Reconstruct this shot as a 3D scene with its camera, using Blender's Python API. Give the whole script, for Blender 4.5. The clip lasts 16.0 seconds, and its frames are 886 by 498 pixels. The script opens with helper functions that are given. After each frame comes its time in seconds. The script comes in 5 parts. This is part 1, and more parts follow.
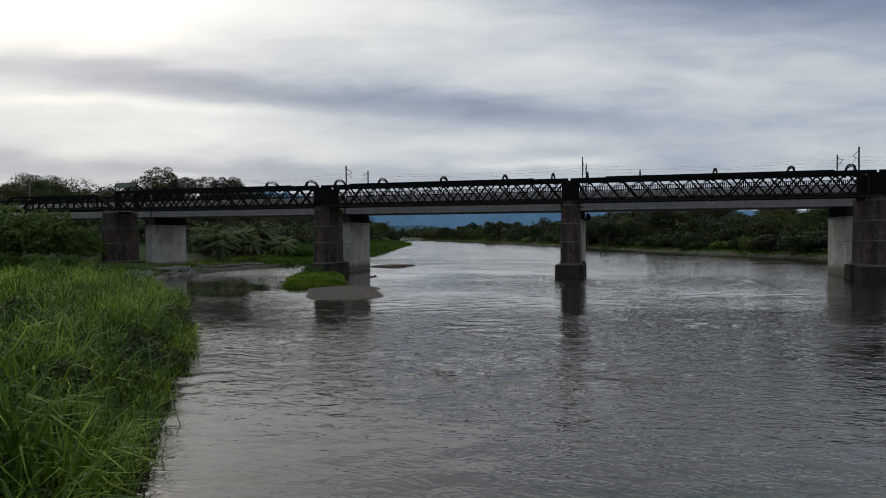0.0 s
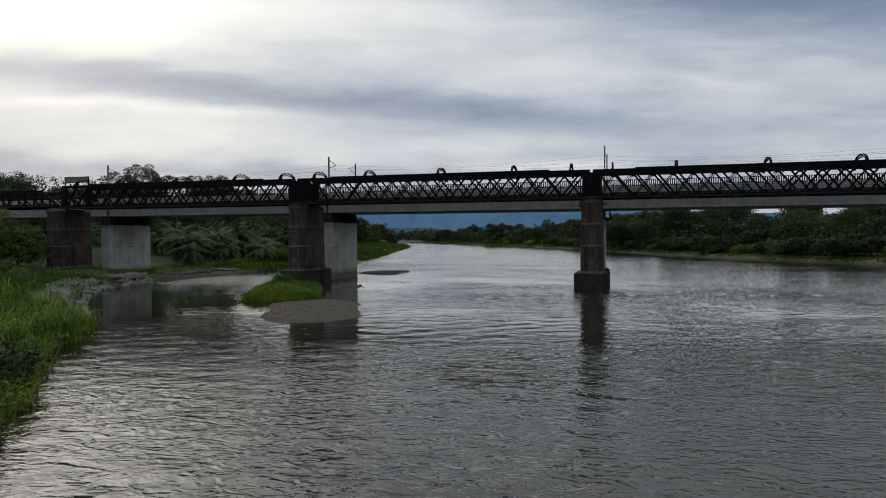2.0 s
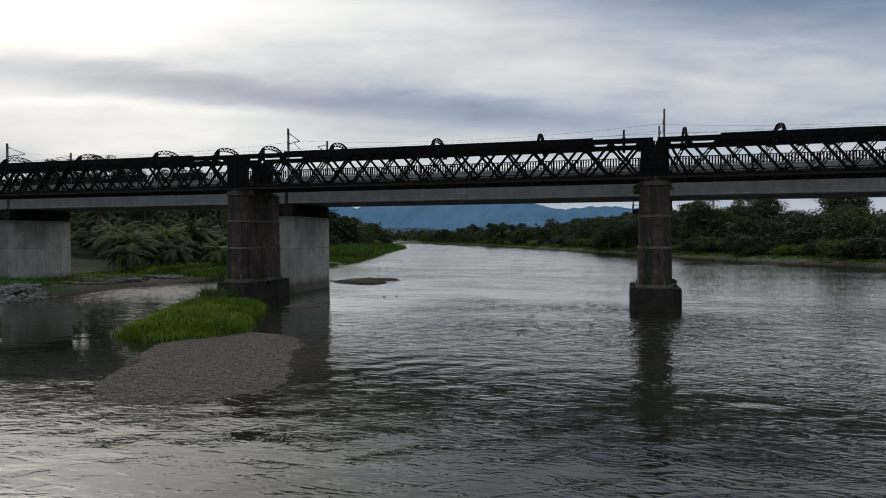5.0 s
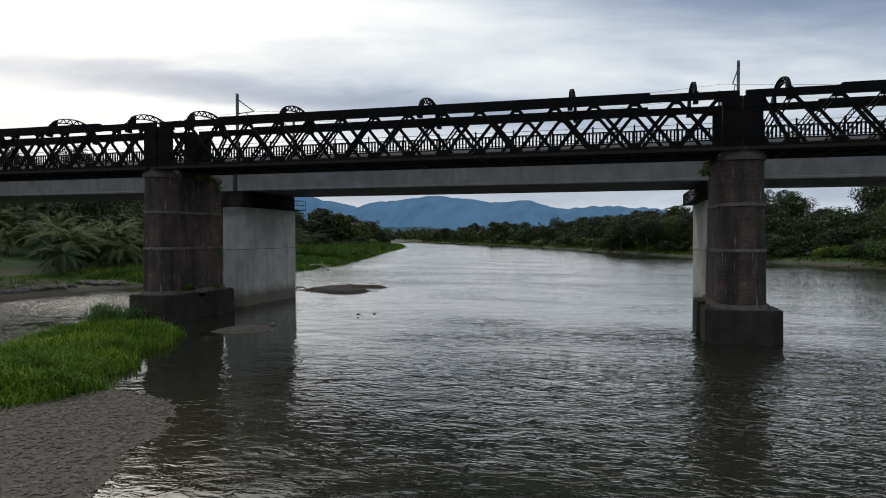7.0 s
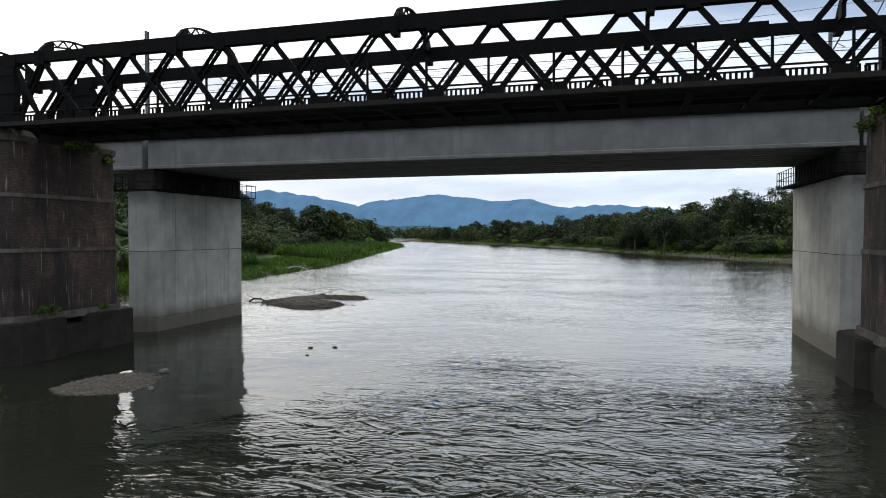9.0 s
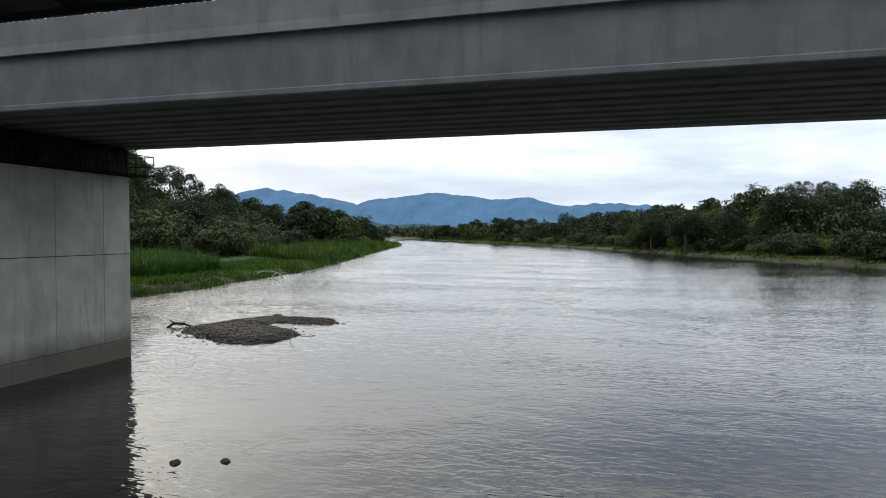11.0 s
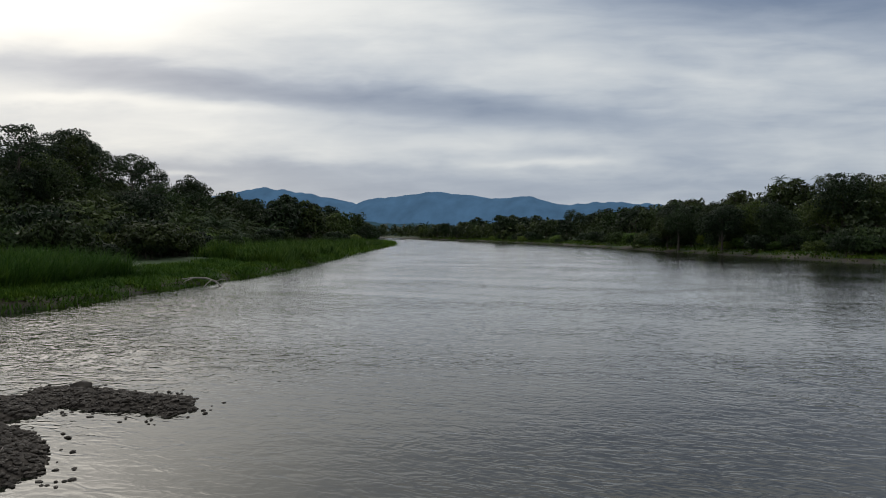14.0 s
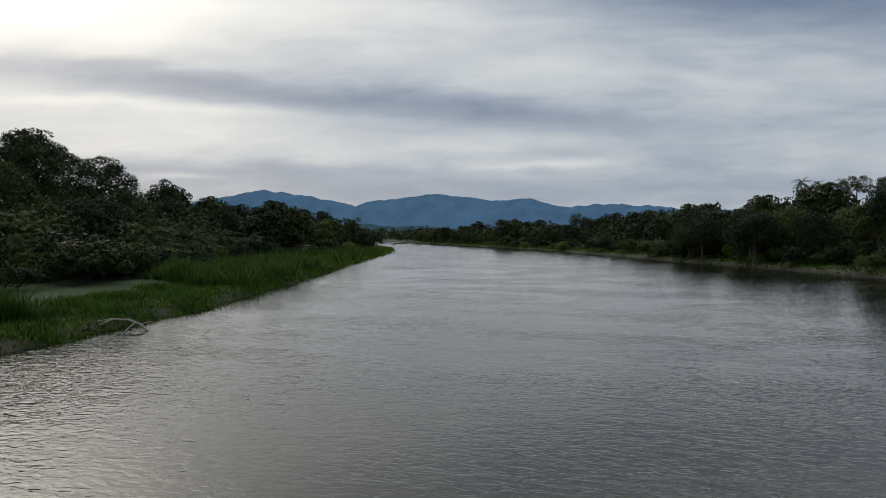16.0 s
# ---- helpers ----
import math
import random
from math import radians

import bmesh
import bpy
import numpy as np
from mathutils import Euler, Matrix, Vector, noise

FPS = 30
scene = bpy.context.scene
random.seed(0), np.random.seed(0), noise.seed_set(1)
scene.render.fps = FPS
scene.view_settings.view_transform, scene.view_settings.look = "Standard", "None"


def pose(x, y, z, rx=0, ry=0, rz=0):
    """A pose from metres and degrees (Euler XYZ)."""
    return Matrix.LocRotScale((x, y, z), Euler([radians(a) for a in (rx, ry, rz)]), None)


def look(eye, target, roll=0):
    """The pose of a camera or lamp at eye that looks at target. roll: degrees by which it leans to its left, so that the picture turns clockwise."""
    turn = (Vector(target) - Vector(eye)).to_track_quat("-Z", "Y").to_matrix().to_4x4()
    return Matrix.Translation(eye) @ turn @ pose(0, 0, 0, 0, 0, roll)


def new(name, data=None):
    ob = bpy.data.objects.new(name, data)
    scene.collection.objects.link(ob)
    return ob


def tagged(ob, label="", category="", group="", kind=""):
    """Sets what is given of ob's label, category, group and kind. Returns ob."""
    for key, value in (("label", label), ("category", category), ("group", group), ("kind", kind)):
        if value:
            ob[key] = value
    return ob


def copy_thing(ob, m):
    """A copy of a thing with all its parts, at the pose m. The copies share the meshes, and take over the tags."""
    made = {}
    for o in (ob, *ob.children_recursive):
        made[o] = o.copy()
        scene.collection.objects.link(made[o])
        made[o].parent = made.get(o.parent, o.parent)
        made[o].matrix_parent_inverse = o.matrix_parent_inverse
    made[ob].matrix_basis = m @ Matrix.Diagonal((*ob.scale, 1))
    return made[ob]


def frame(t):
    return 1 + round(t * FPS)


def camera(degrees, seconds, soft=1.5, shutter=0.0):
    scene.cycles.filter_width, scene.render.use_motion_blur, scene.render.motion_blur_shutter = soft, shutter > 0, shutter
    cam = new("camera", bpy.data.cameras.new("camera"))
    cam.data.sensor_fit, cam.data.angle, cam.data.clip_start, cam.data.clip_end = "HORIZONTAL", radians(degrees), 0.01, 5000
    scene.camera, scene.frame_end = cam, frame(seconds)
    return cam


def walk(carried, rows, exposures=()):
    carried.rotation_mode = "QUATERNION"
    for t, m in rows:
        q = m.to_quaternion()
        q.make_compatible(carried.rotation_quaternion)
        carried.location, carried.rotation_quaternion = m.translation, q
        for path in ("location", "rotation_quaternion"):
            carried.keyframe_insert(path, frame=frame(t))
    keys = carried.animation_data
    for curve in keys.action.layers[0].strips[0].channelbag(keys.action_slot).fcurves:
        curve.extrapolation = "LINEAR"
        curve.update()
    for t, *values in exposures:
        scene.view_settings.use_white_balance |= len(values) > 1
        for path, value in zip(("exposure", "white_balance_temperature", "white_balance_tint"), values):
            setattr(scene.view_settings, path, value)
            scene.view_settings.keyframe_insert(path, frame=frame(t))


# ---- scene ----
cam = camera(66.9, 16.0, soft=1.0)
PATH = [
    (0, (1.657, 1.559, 7.466), (1.129, 3.488, 7.423), -0.4),
    (0.5, (0.423, 5.925, 7.504), (-0.103, 7.854, 7.463), -0.3),
    (1, (-0.576, 10.321, 7.484), (-1.104, 12.249, 7.446), -0.3),
    (1.5, (-1.588, 14.913, 7.442), (-2.118, 16.841, 7.406), -0.3),
    (2, (-2.75, 19.614, 7.423), (-3.28, 21.543, 7.387), -0.3),
    (2.5, (-4.137, 24.272, 7.319), (-4.664, 26.201, 7.284), -0.3),
    (3, (-5.424, 28.966, 7.284), (-5.95, 30.896, 7.248), -0.3),
    (3.5, (-6.655, 33.69, 7.293), (-7.181, 35.619, 7.256), -0.3),
    (4, (-7.962, 38.34, 7.269), (-8.486, 40.269, 7.233), -0.3),
    (6.5, (-13.835, 62.673, 7.093), (-14.364, 64.602, 7.058), -0.2),
    (7, (-15.013, 67.587, 7.065), (-15.542, 69.515, 7.028), -0.1),
    (7.5, (-16.237, 72.382, 7.048), (-16.766, 74.31, 7.009), -0.1),
    (8, (-17.415, 77.139, 6.997), (-17.944, 79.067, 6.958), -0.1),
    (8.5, (-18.571, 81.983, 7.0), (-19.103, 83.911, 6.96), -0.2),
    (9, (-19.816, 86.882, 6.893), (-20.348, 88.809, 6.853), -0.1),
    (11.5, (-26.801, 112.008, 6.871), (-27.33, 113.937, 6.826), -0.1),
    (12, (-27.974, 116.729, 6.703), (-28.504, 118.657, 6.659), -0.2),
    (12.5, (-29.107, 121.36, 6.669), (-29.637, 123.288, 6.623), -0.2),
    (13, (-30.216, 126.069, 6.486), (-30.746, 127.997, 6.439), -0.2),
    (13.5, (-31.403, 130.506, 6.243), (-31.932, 132.434, 6.196), -0.2),
    (14, (-32.684, 134.975, 6.059), (-33.213, 136.903, 6.013), -0.2),
    (14.5, (-34.015, 139.446, 6.048), (-34.544, 141.374, 6.002), -0.2),
    (15, (-35.414, 144.142, 6.857), (-35.942, 146.071, 6.81), -0.2),
    (15.5, (-36.739, 148.839, 7.713), (-37.267, 150.767, 7.668), -0.2),
    (16, (-37.699, 153.632, 8.272), (-38.228, 155.56, 8.232), -0.3),
]
EXPOSURES = [(0, -0.05), (3.5, -0.05), (7, 0.28), (8.5, 0.74), (9, 0.92), (11.5, 0.84), (12.5, 0.42), (13.5, -0.05), (14, -0.08), (16, -0.17)]
walk(cam, [(t, look(eye, target, roll)) for t, eye, target, roll in PATH], EXPOSURES)

# ---- node helpers ----
class Nodes:
    """Short hand for building node trees."""

    def __init__(self, tree):
        self.tree = tree

    def put(self, kind):
        return self.tree.nodes.new(kind)

    def link(self, a, b):
        self.tree.links.new(a, b)

    def feed(self, socket, value):
        if isinstance(value, bpy.types.NodeSocket):
            self.link(value, socket)
        else:
            socket.default_value = value

    def math(self, op, a, b=None, c=None, clamp=False):
        n = self.put("ShaderNodeMath")
        n.operation, n.use_clamp = op, clamp
        self.feed(n.inputs[0], a)
        if b is not None:
            self.feed(n.inputs[1], b)
        if c is not None:
            self.feed(n.inputs[2], c)
        return n.outputs[0]

    def noise(self, vector, scale, detail=4.0, rough=0.55, distortion=0.0):
        n = self.put("ShaderNodeTexNoise")
        if vector is not None:
            self.link(vector, n.inputs["Vector"])
        n.inputs["Scale"].default_value = scale
        n.inputs["Detail"].default_value = detail
        n.inputs["Roughness"].default_value = rough
        n.inputs["Distortion"].default_value = distortion
        return n.outputs["Fac"]

    def ramp(self, fac, stops):
        n = self.put("ShaderNodeValToRGB")
        self.feed(n.inputs[0], fac)
        el = n.color_ramp.elements
        while len(el) < len(stops):
            el.new(0.5)
        for e, (pos, col) in zip(el, stops):
            e.position = pos
            e.color = (*col, 1) if len(col) == 3 else col
        return n.outputs[0]

    def mix(self, fac, a, b, blend="MIX"):
        n = self.put("ShaderNodeMix")
        n.data_type, n.blend_type = "RGBA", blend
        self.feed(n.inputs[0], fac)
        for sock, v in ((n.inputs[6], a), (n.inputs[7], b)):
            self.feed(sock, (*v, 1) if isinstance(v, tuple) and len(v) == 3 else v)
        return n.outputs[2]

    def mapped(self, vector, scale=(1, 1, 1), rot=(0, 0, 0)):
        n = self.put("ShaderNodeMapping")
        self.link(vector, n.inputs["Vector"])
        n.inputs["Scale"].default_value = scale
        n.inputs["Rotation"].default_value = rot
        return n.outputs[0]

    def bump(self, height, strength, distance=0.05, normal=None):
        n = self.put("ShaderNodeBump")
        n.inputs["Strength"].default_value = strength
        n.inputs["Distance"].default_value = distance
        self.link(height, n.inputs["Height"])
        if normal is not None:
            self.link(normal, n.inputs["Normal"])
        return n.outputs[0]


def material(name, rough=0.8, metal=0.0, color=(0.5, 0.5, 0.5), spec=0.5):
    m = bpy.data.materials.new(name)
    m.use_nodes = True
    m.node_tree.nodes.clear()
    n = Nodes(m.node_tree)
    out = n.put("ShaderNodeOutputMaterial")
    bsdf = n.put("ShaderNodeBsdfPrincipled")
    bsdf.inputs["Roughness"].default_value = rough
    bsdf.inputs["Metallic"].default_value = metal
    bsdf.inputs["Base Color"].default_value = (*color, 1)
    bsdf.inputs["Specular IOR Level"].default_value = spec
    n.link(bsdf.outputs[0], out.inputs[0])
    return m, n, bsdf


# ---- world: an overcast evening sky, brightest ahead and to the left ----
HEADING = 15.3  # degrees by which the view is turned from +y towards -x
world = bpy.data.worlds.new("overcast_sky")
scene.world = world
world.use_nodes = True
world.node_tree.nodes.clear()
w = Nodes(world.node_tree)
coord = w.put("ShaderNodeTexCoord").outputs["Generated"]
turned = w.put("ShaderNodeVectorRotate")
turned.rotation_type = "Z_AXIS"
w.link(coord, turned.inputs["Vector"])
turned.inputs["Angle"].default_value = -radians(HEADING)
sep = w.put("ShaderNodeSeparateXYZ")
w.link(turned.outputs[0], sep.inputs[0])
ahead = w.math("MAXIMUM", sep.outputs[1], 0.12)
su = w.math("DIVIDE", sep.outputs[0], ahead)
sv = w.math("DIVIDE", sep.outputs[2], ahead)
front = w.math("MULTIPLY_ADD", sep.outputs[1], 3.0, -0.4, clamp=True)

comb = w.put("ShaderNodeCombineXYZ")
w.link(su, comb.inputs[0])
w.link(sv, comb.inputs[1])
flat = comb.outputs[0]
warp_a = w.noise(w.mapped(flat, (2.2, 7.0, 1), (0, 0, 0.10)), 1.6, 5.0, 0.55, 0.3)
warp_b = w.noise(w.mapped(flat, (5.0, 20.0, 1), (0, 0, 0.12)), 1.5, 4.0, 0.5, 0.4)
warp_c = w.noise(w.mapped(flat, (7.0, 60.0, 1), (0, 0, 0.06)), 1.2, 5.0, 0.6, 0.5)
sv_w = w.math("ADD", sv, w.math("MULTIPLY_ADD", warp_a, 0.05, -0.025))


def cloud(u0, v0, wide, tall, lean, amount):
    """A soft streak of cloud: where it lies in the sky, its half sizes, its lean and how much it lightens or darkens."""
    du = w.math("SUBTRACT", su, u0)
    dv = w.math("SUBTRACT", sv_w, w.math("MULTIPLY_ADD", du, lean, v0))
    a = w.math("POWER", w.math("ABSOLUTE", w.math("DIVIDE", du, wide)), 2.0)
    b = w.math("POWER", w.math("ABSOLUTE", w.math("DIVIDE", dv, tall)), 2.0)
    g = w.math("EXPONENT", w.math("MULTIPLY", w.math("ADD", a, b), -1.0))
    return w.math("MULTIPLY", g, amount)


# the patch at 0.35, 0.80 is unseen, added to brighten the river's reflections
STREAKS = [
    (-0.56, 0.32, 0.22, 0.060, 0.0, 0.16), (-0.16, 0.34, 0.32, 0.05, -0.05, 0.26), (0.35, 0.80, 0.60, 0.22, 0.0, 0.35), (-0.70, 0.62, 0.34, 0.23, 0.0, 2.1),
    (-0.45, 0.236, 0.46, 0.027, -0.10, -0.30), (0.05, 0.185, 0.26, 0.02, -0.08, -0.13),
    (-0.47, 0.197, 0.25, 0.011, -0.06, 0.24), (-0.36, 0.150, 0.17, 0.036, -0.04, 0.20),
    (-0.50, 0.102, 0.32, 0.018, -0.03, -0.17), (-0.12, 0.128, 0.16, 0.02, 0.0, 0.05), (-0.40, 0.094, 0.06, 0.005, 0.0, 0.16),
    (0.16, 0.105, 0.10, 0.006, 0.0, 0.18), (0.10, 0.140, 0.12, 0.012, 0.0, 0.10),
    (0.46, 0.385, 0.50, 0.075, -0.07, -0.42), (0.10, 0.245, 0.20, 0.035, -0.10, 0.10), (0.34, 0.235, 0.16, 0.012, -0.12, 0.09),
    (0.50, 0.165, 0.3, 0.03, 0.0, -0.04), (0.0, 0.065, 1.0, 0.022, 0.0, -0.12), (-0.22, 0.098, 0.16, 0.012, -0.02, -0.08),
]
total = w.math("MULTIPLY_ADD", warp_b, 0.24, -0.12)
total = w.math("ADD", total, w.math("MULTIPLY_ADD", warp_c, 0.09, -0.045))
total = w.math("ADD", total, w.math("MULTIPLY_ADD", warp_a, 0.24, -0.12))
for streak in STREAKS:
    total = w.math("ADD", total, cloud(*streak))
# the sky behind is duller than the sky round the veiled sun
total = w.math("ADD", w.math("MULTIPLY", total, front), w.math("MULTIPLY_ADD", front, 0.12, 0.46))
overhead = w.math("MULTIPLY_ADD", sep.outputs[2], 3.2, -1.10, clamp=True)
total = w.math("MULTIPLY_ADD", overhead, 0.20, total)
tone = w.ramp(w.math("MULTIPLY", total, 0.5), [
    (0.0, (0.13, 0.17, 0.24)), (0.13, (0.20, 0.26, 0.37)), (0.24, (0.39, 0.45, 0.54)), (0.30, (0.55, 0.60, 0.655)),
    (0.42, (0.83, 0.85, 0.84)), (0.60, (1.12, 1.12, 1.08)), (1.0, (3.3, 3.15, 2.9))])
sky = w.put("ShaderNodeTexSky")
sky.sky_type, sky.sun_disc, sky.sun_elevation, sky.sun_rotation = "NISHITA", False, radians(26), radians(-46)
sky.air_density, sky.dust_density = 1.0, 3.0
clear = w.mix(1.0, sky.outputs[0], (0.08, 0.08, 0.08), "MULTIPLY")
back = w.put("ShaderNodeBackground")
w.link(w.mix(0.92, clear, tone), back.inputs["Color"])
back.inputs["Strength"].default_value = 1.0
w.link(back.outputs[0], w.put("ShaderNodeOutputWorld").inputs[0])

sun_data = bpy.data.lights.new("veiled_sun", "SUN")
sun_data.energy, sun_data.angle, sun_data.color = 0.5, radians(170), (1.0, 0.96, 0.90)
sun = new("veiled_sun", sun_data)
sun.matrix_world = look((-46 * 2, 44 * 2, 30 * 2), (0, 0, 0))

# ---- materials ----
# riffles over shallows and about the piers: x, y, half sizes
RAPIDS = [(-58, 163, 11, 5), (-70, 180, 7, 14), (-72, 126, 8, 13), (-26.5, 121, 4, 3), (-28, 112, 4, 3), (-20, 115.5, 6, 3), (-13, 117, 3.5, 5), (-5, 109, 4, 6), (-16, 101, 14, 7), (8, 60, 12, 8), (-5, 37, 15, 8), (-24, 45, 8, 5), (16, 112, 12, 14)]

SMALL, LARGE = (0.0020, 0.0095), (0.0035, 0.0155)  # wavelet heights: in smooth reaches, and added in rippled ones


def pos_of(n):
    return n.put("ShaderNodeNewGeometry").outputs["Position"]


def make_water():
    """Turbid water: glassy, with wavelets whose height changes from reach to reach."""
    m, n, b = material("river_water", 0.012, 0.0, (0.02, 0.02, 0.015))
    p = pos_of(n)
    b.inputs["IOR"].default_value = 1.43
    sepp = n.put("ShaderNodeSeparateXYZ")
    n.link(p, sepp.inputs[0])

    def near(x, y, rx, ry):
        dx = n.math("DIVIDE", n.math("SUBTRACT", sepp.outputs[0], x), rx)
        dy = n.math("DIVIDE", n.math("SUBTRACT", sepp.outputs[1], y), ry)
        return n.math("EXPONENT", n.math("MULTIPLY", n.math("ADD", n.math("MULTIPLY", dx, dx), n.math("MULTIPLY", dy, dy)), -1.0))

    # silt clouds in the water, browner over the shallows beside the shoal
    silt = n.noise(p, 0.045, 3.0, 0.5)
    c = n.ramp(silt, [(0.35, (0.0120, 0.0145, 0.0100)), (0.65, (0.0210, 0.0225, 0.0150))])
    shallow = n.math("MULTIPLY", near(-31.5, 82, 5.5, 11), n.math("MULTIPLY_ADD", n.noise(p, 0.5, 4.0, 0.6), 1.6, -0.1, clamp=True))
    c = n.mix(shallow, c, (0.050, 0.038, 0.025))
    n.link(c, b.inputs["Base Color"])
    flow = (0, 0, radians(16))
    lull = n.math("MULTIPLY_ADD", near(-56, 84, 20, 21), -0.93, 1.0)
    glide = n.math("MULTIPLY_ADD", sepp.outputs[1], 1 / 40, -118 / 40, clamp=True)
    stir = n.math("MULTIPLY_ADD", glide, -0.28, 1.0)
    stir = n.math("MULTIPLY", stir, n.math("MULTIPLY_ADD", near(-44, 114, 11, 15), -0.75, 1.0))
    stir = n.math("MULTIPLY", stir, lull)
    rapid = near(*RAPIDS[0])
    for spot in RAPIDS[1:]:
        rapid = n.math("ADD", rapid, near(*spot))
    rapid = n.math("MINIMUM", rapid, 1.2)
    # smooth boils and rippled streaks drawn out along the current
    patch = n.ramp(n.noise(n.mapped(p, (0.55, 1.0, 1), flow), 0.075, 4.0, 0.62, 1.2), [(0.40, (0.10, 0.10, 0.10)), (0.60, (1, 1, 1))])
    patch = n.math("MAXIMUM", patch, n.math("MINIMUM", rapid, 1.0))
    # sharp-crested wavelets in two sizes, and long low swells
    def crests(scale, stretch, detail, twist):
        k = n.noise(n.mapped(p, stretch, flow), scale, detail, 0.5, twist)
        return n.math("SUBTRACT", 1.0, n.math("ABSOLUTE", n.math("MULTIPLY_ADD", k, 4.0, -2.0)))
    small = crests(1.45, (0.75, 1.5, 1.0), 2.0, 0.7)
    large = crests(0.62, (0.8, 1.45, 1.0), 2.5, 0.9)
    swell = n.noise(n.mapped(p, (0.7, 1.2, 1.0), flow), 0.30, 2.0, 0.5, 0.5)
    h = n.math("MULTIPLY", small, n.math("MULTIPLY_ADD", patch, SMALL[1], n.math("MULTIPLY_ADD", glide, 0.007, SMALL[0])))
    h = n.math("ADD", h, n.math("MULTIPLY", large, n.math("MULTIPLY_ADD", patch, LARGE[1], LARGE[0])))
    h = n.math("ADD", h, n.math("MULTIPLY", swell, 0.03))
    h = n.math("MULTIPLY", h, stir)
    h = n.math("ADD", h, n.math("MULTIPLY", n.math("MULTIPLY_ADD", large, 0.052, n.math("MULTIPLY", small, 0.016)), rapid))
    # an added tilt leans the ripples towards the view, to mirror higher, brighter sky
    for start, tilt in ((60.0, 0.010), (112.0, 0.012), (200.0, 0.012)):
        h = n.math("ADD", h, n.math("MULTIPLY", n.math("MAXIMUM", n.math("SUBTRACT", sepp.outputs[1], start), 0.0), tilt))
    n.link(n.bump(h, 1.0, 1.0), b.inputs["Normal"])
    return m


def make_ground():
    m, n, b = material("river_bank_ground", 0.95)
    p = pos_of(n)
    z = n.put("ShaderNodeSeparateXYZ")
    n.link(p, z.inputs[0])
    a = n.noise(p, 0.12, 5.0, 0.6)
    f = n.noise(p, 2.5, 6.0, 0.7)
    earth = n.ramp(f, [(0.3, (0.050, 0.040, 0.028)), (0.7, (0.125, 0.10, 0.072))])
    green = n.ramp(f, [(0.3, (0.018, 0.034, 0.010)), (0.7, (0.048, 0.085, 0.022))])
    cover = n.ramp(n.math("ADD", a, n.math("MULTIPLY_ADD", z.outputs[2], 0.10, -0.12)), [(0.42, (0, 0, 0)), (0.52, (1, 1, 1))])
    c = n.mix(cover, earth, green)
    wet = n.ramp(n.math("ADD", z.outputs[2], n.math("MULTIPLY", f, 0.4)), [(0.30, (1, 1, 1)), (0.85, (0, 0, 0))])
    n.link(n.mix(wet, c, (0.035, 0.030, 0.022)), b.inputs["Base Color"])
    n.link(n.bump(f, 0.6, 0.15), b.inputs["Normal"])
    return m


def make_leaf(name, dark, light, rough=0.55, patchy=0.0, through_light=0.15):
    m, n, b = material(name, rough, spec=0.15)
    info = n.put("ShaderNodeObjectInfo").outputs["Random"]
    isl = n.put("ShaderNodeNewGeometry").outputs["Random Per Island"]
    c = n.mix(isl, dark, light)
    c = n.mix(n.math("MULTIPLY", info, 0.45), c, (dark[0] * 1.3, dark[1] * 0.9, dark[2] * 0.8))
    # every plant has its own green, from yellowish to bluish
    c = n.mix(1.0, c, n.ramp(n.math("FRACT", n.math("MULTIPLY", info, 7.31)), [(0.0, (0.55, 0.62, 0.68)), (0.5, (0.95, 0.97, 1.0)), (1.0, (1.75, 1.42, 1.0))]), "MULTIPLY")
    if patchy:
        spots = n.noise(pos_of(n), 0.33, 4.0, 0.6)
        c = n.mix(1.0, c, n.ramp(spots, [(0.32, (0.45, 0.55, 0.6)), (0.5, (1.0, 1.0, 1.0)), (0.68, (1.7, 1.35, 1.1))]), "MULTIPLY")
    n.link(c, b.inputs["Base Color"])
    b.inputs["Subsurface Weight"].default_value = 0.0
    out = [k for k in m.node_tree.nodes if k.bl_idname == "ShaderNodeOutputMaterial"][0]
    tr = n.put("ShaderNodeBsdfTranslucent")
    n.link(c, tr.inputs[0])
    mx = n.put("ShaderNodeMixShader")
    mx.inputs[0].default_value = through_light
    n.link(b.outputs[0], mx.inputs[1])
    n.link(tr.outputs[0], mx.inputs[2])
    n.link(mx.outputs[0], out.inputs[0])
    return m


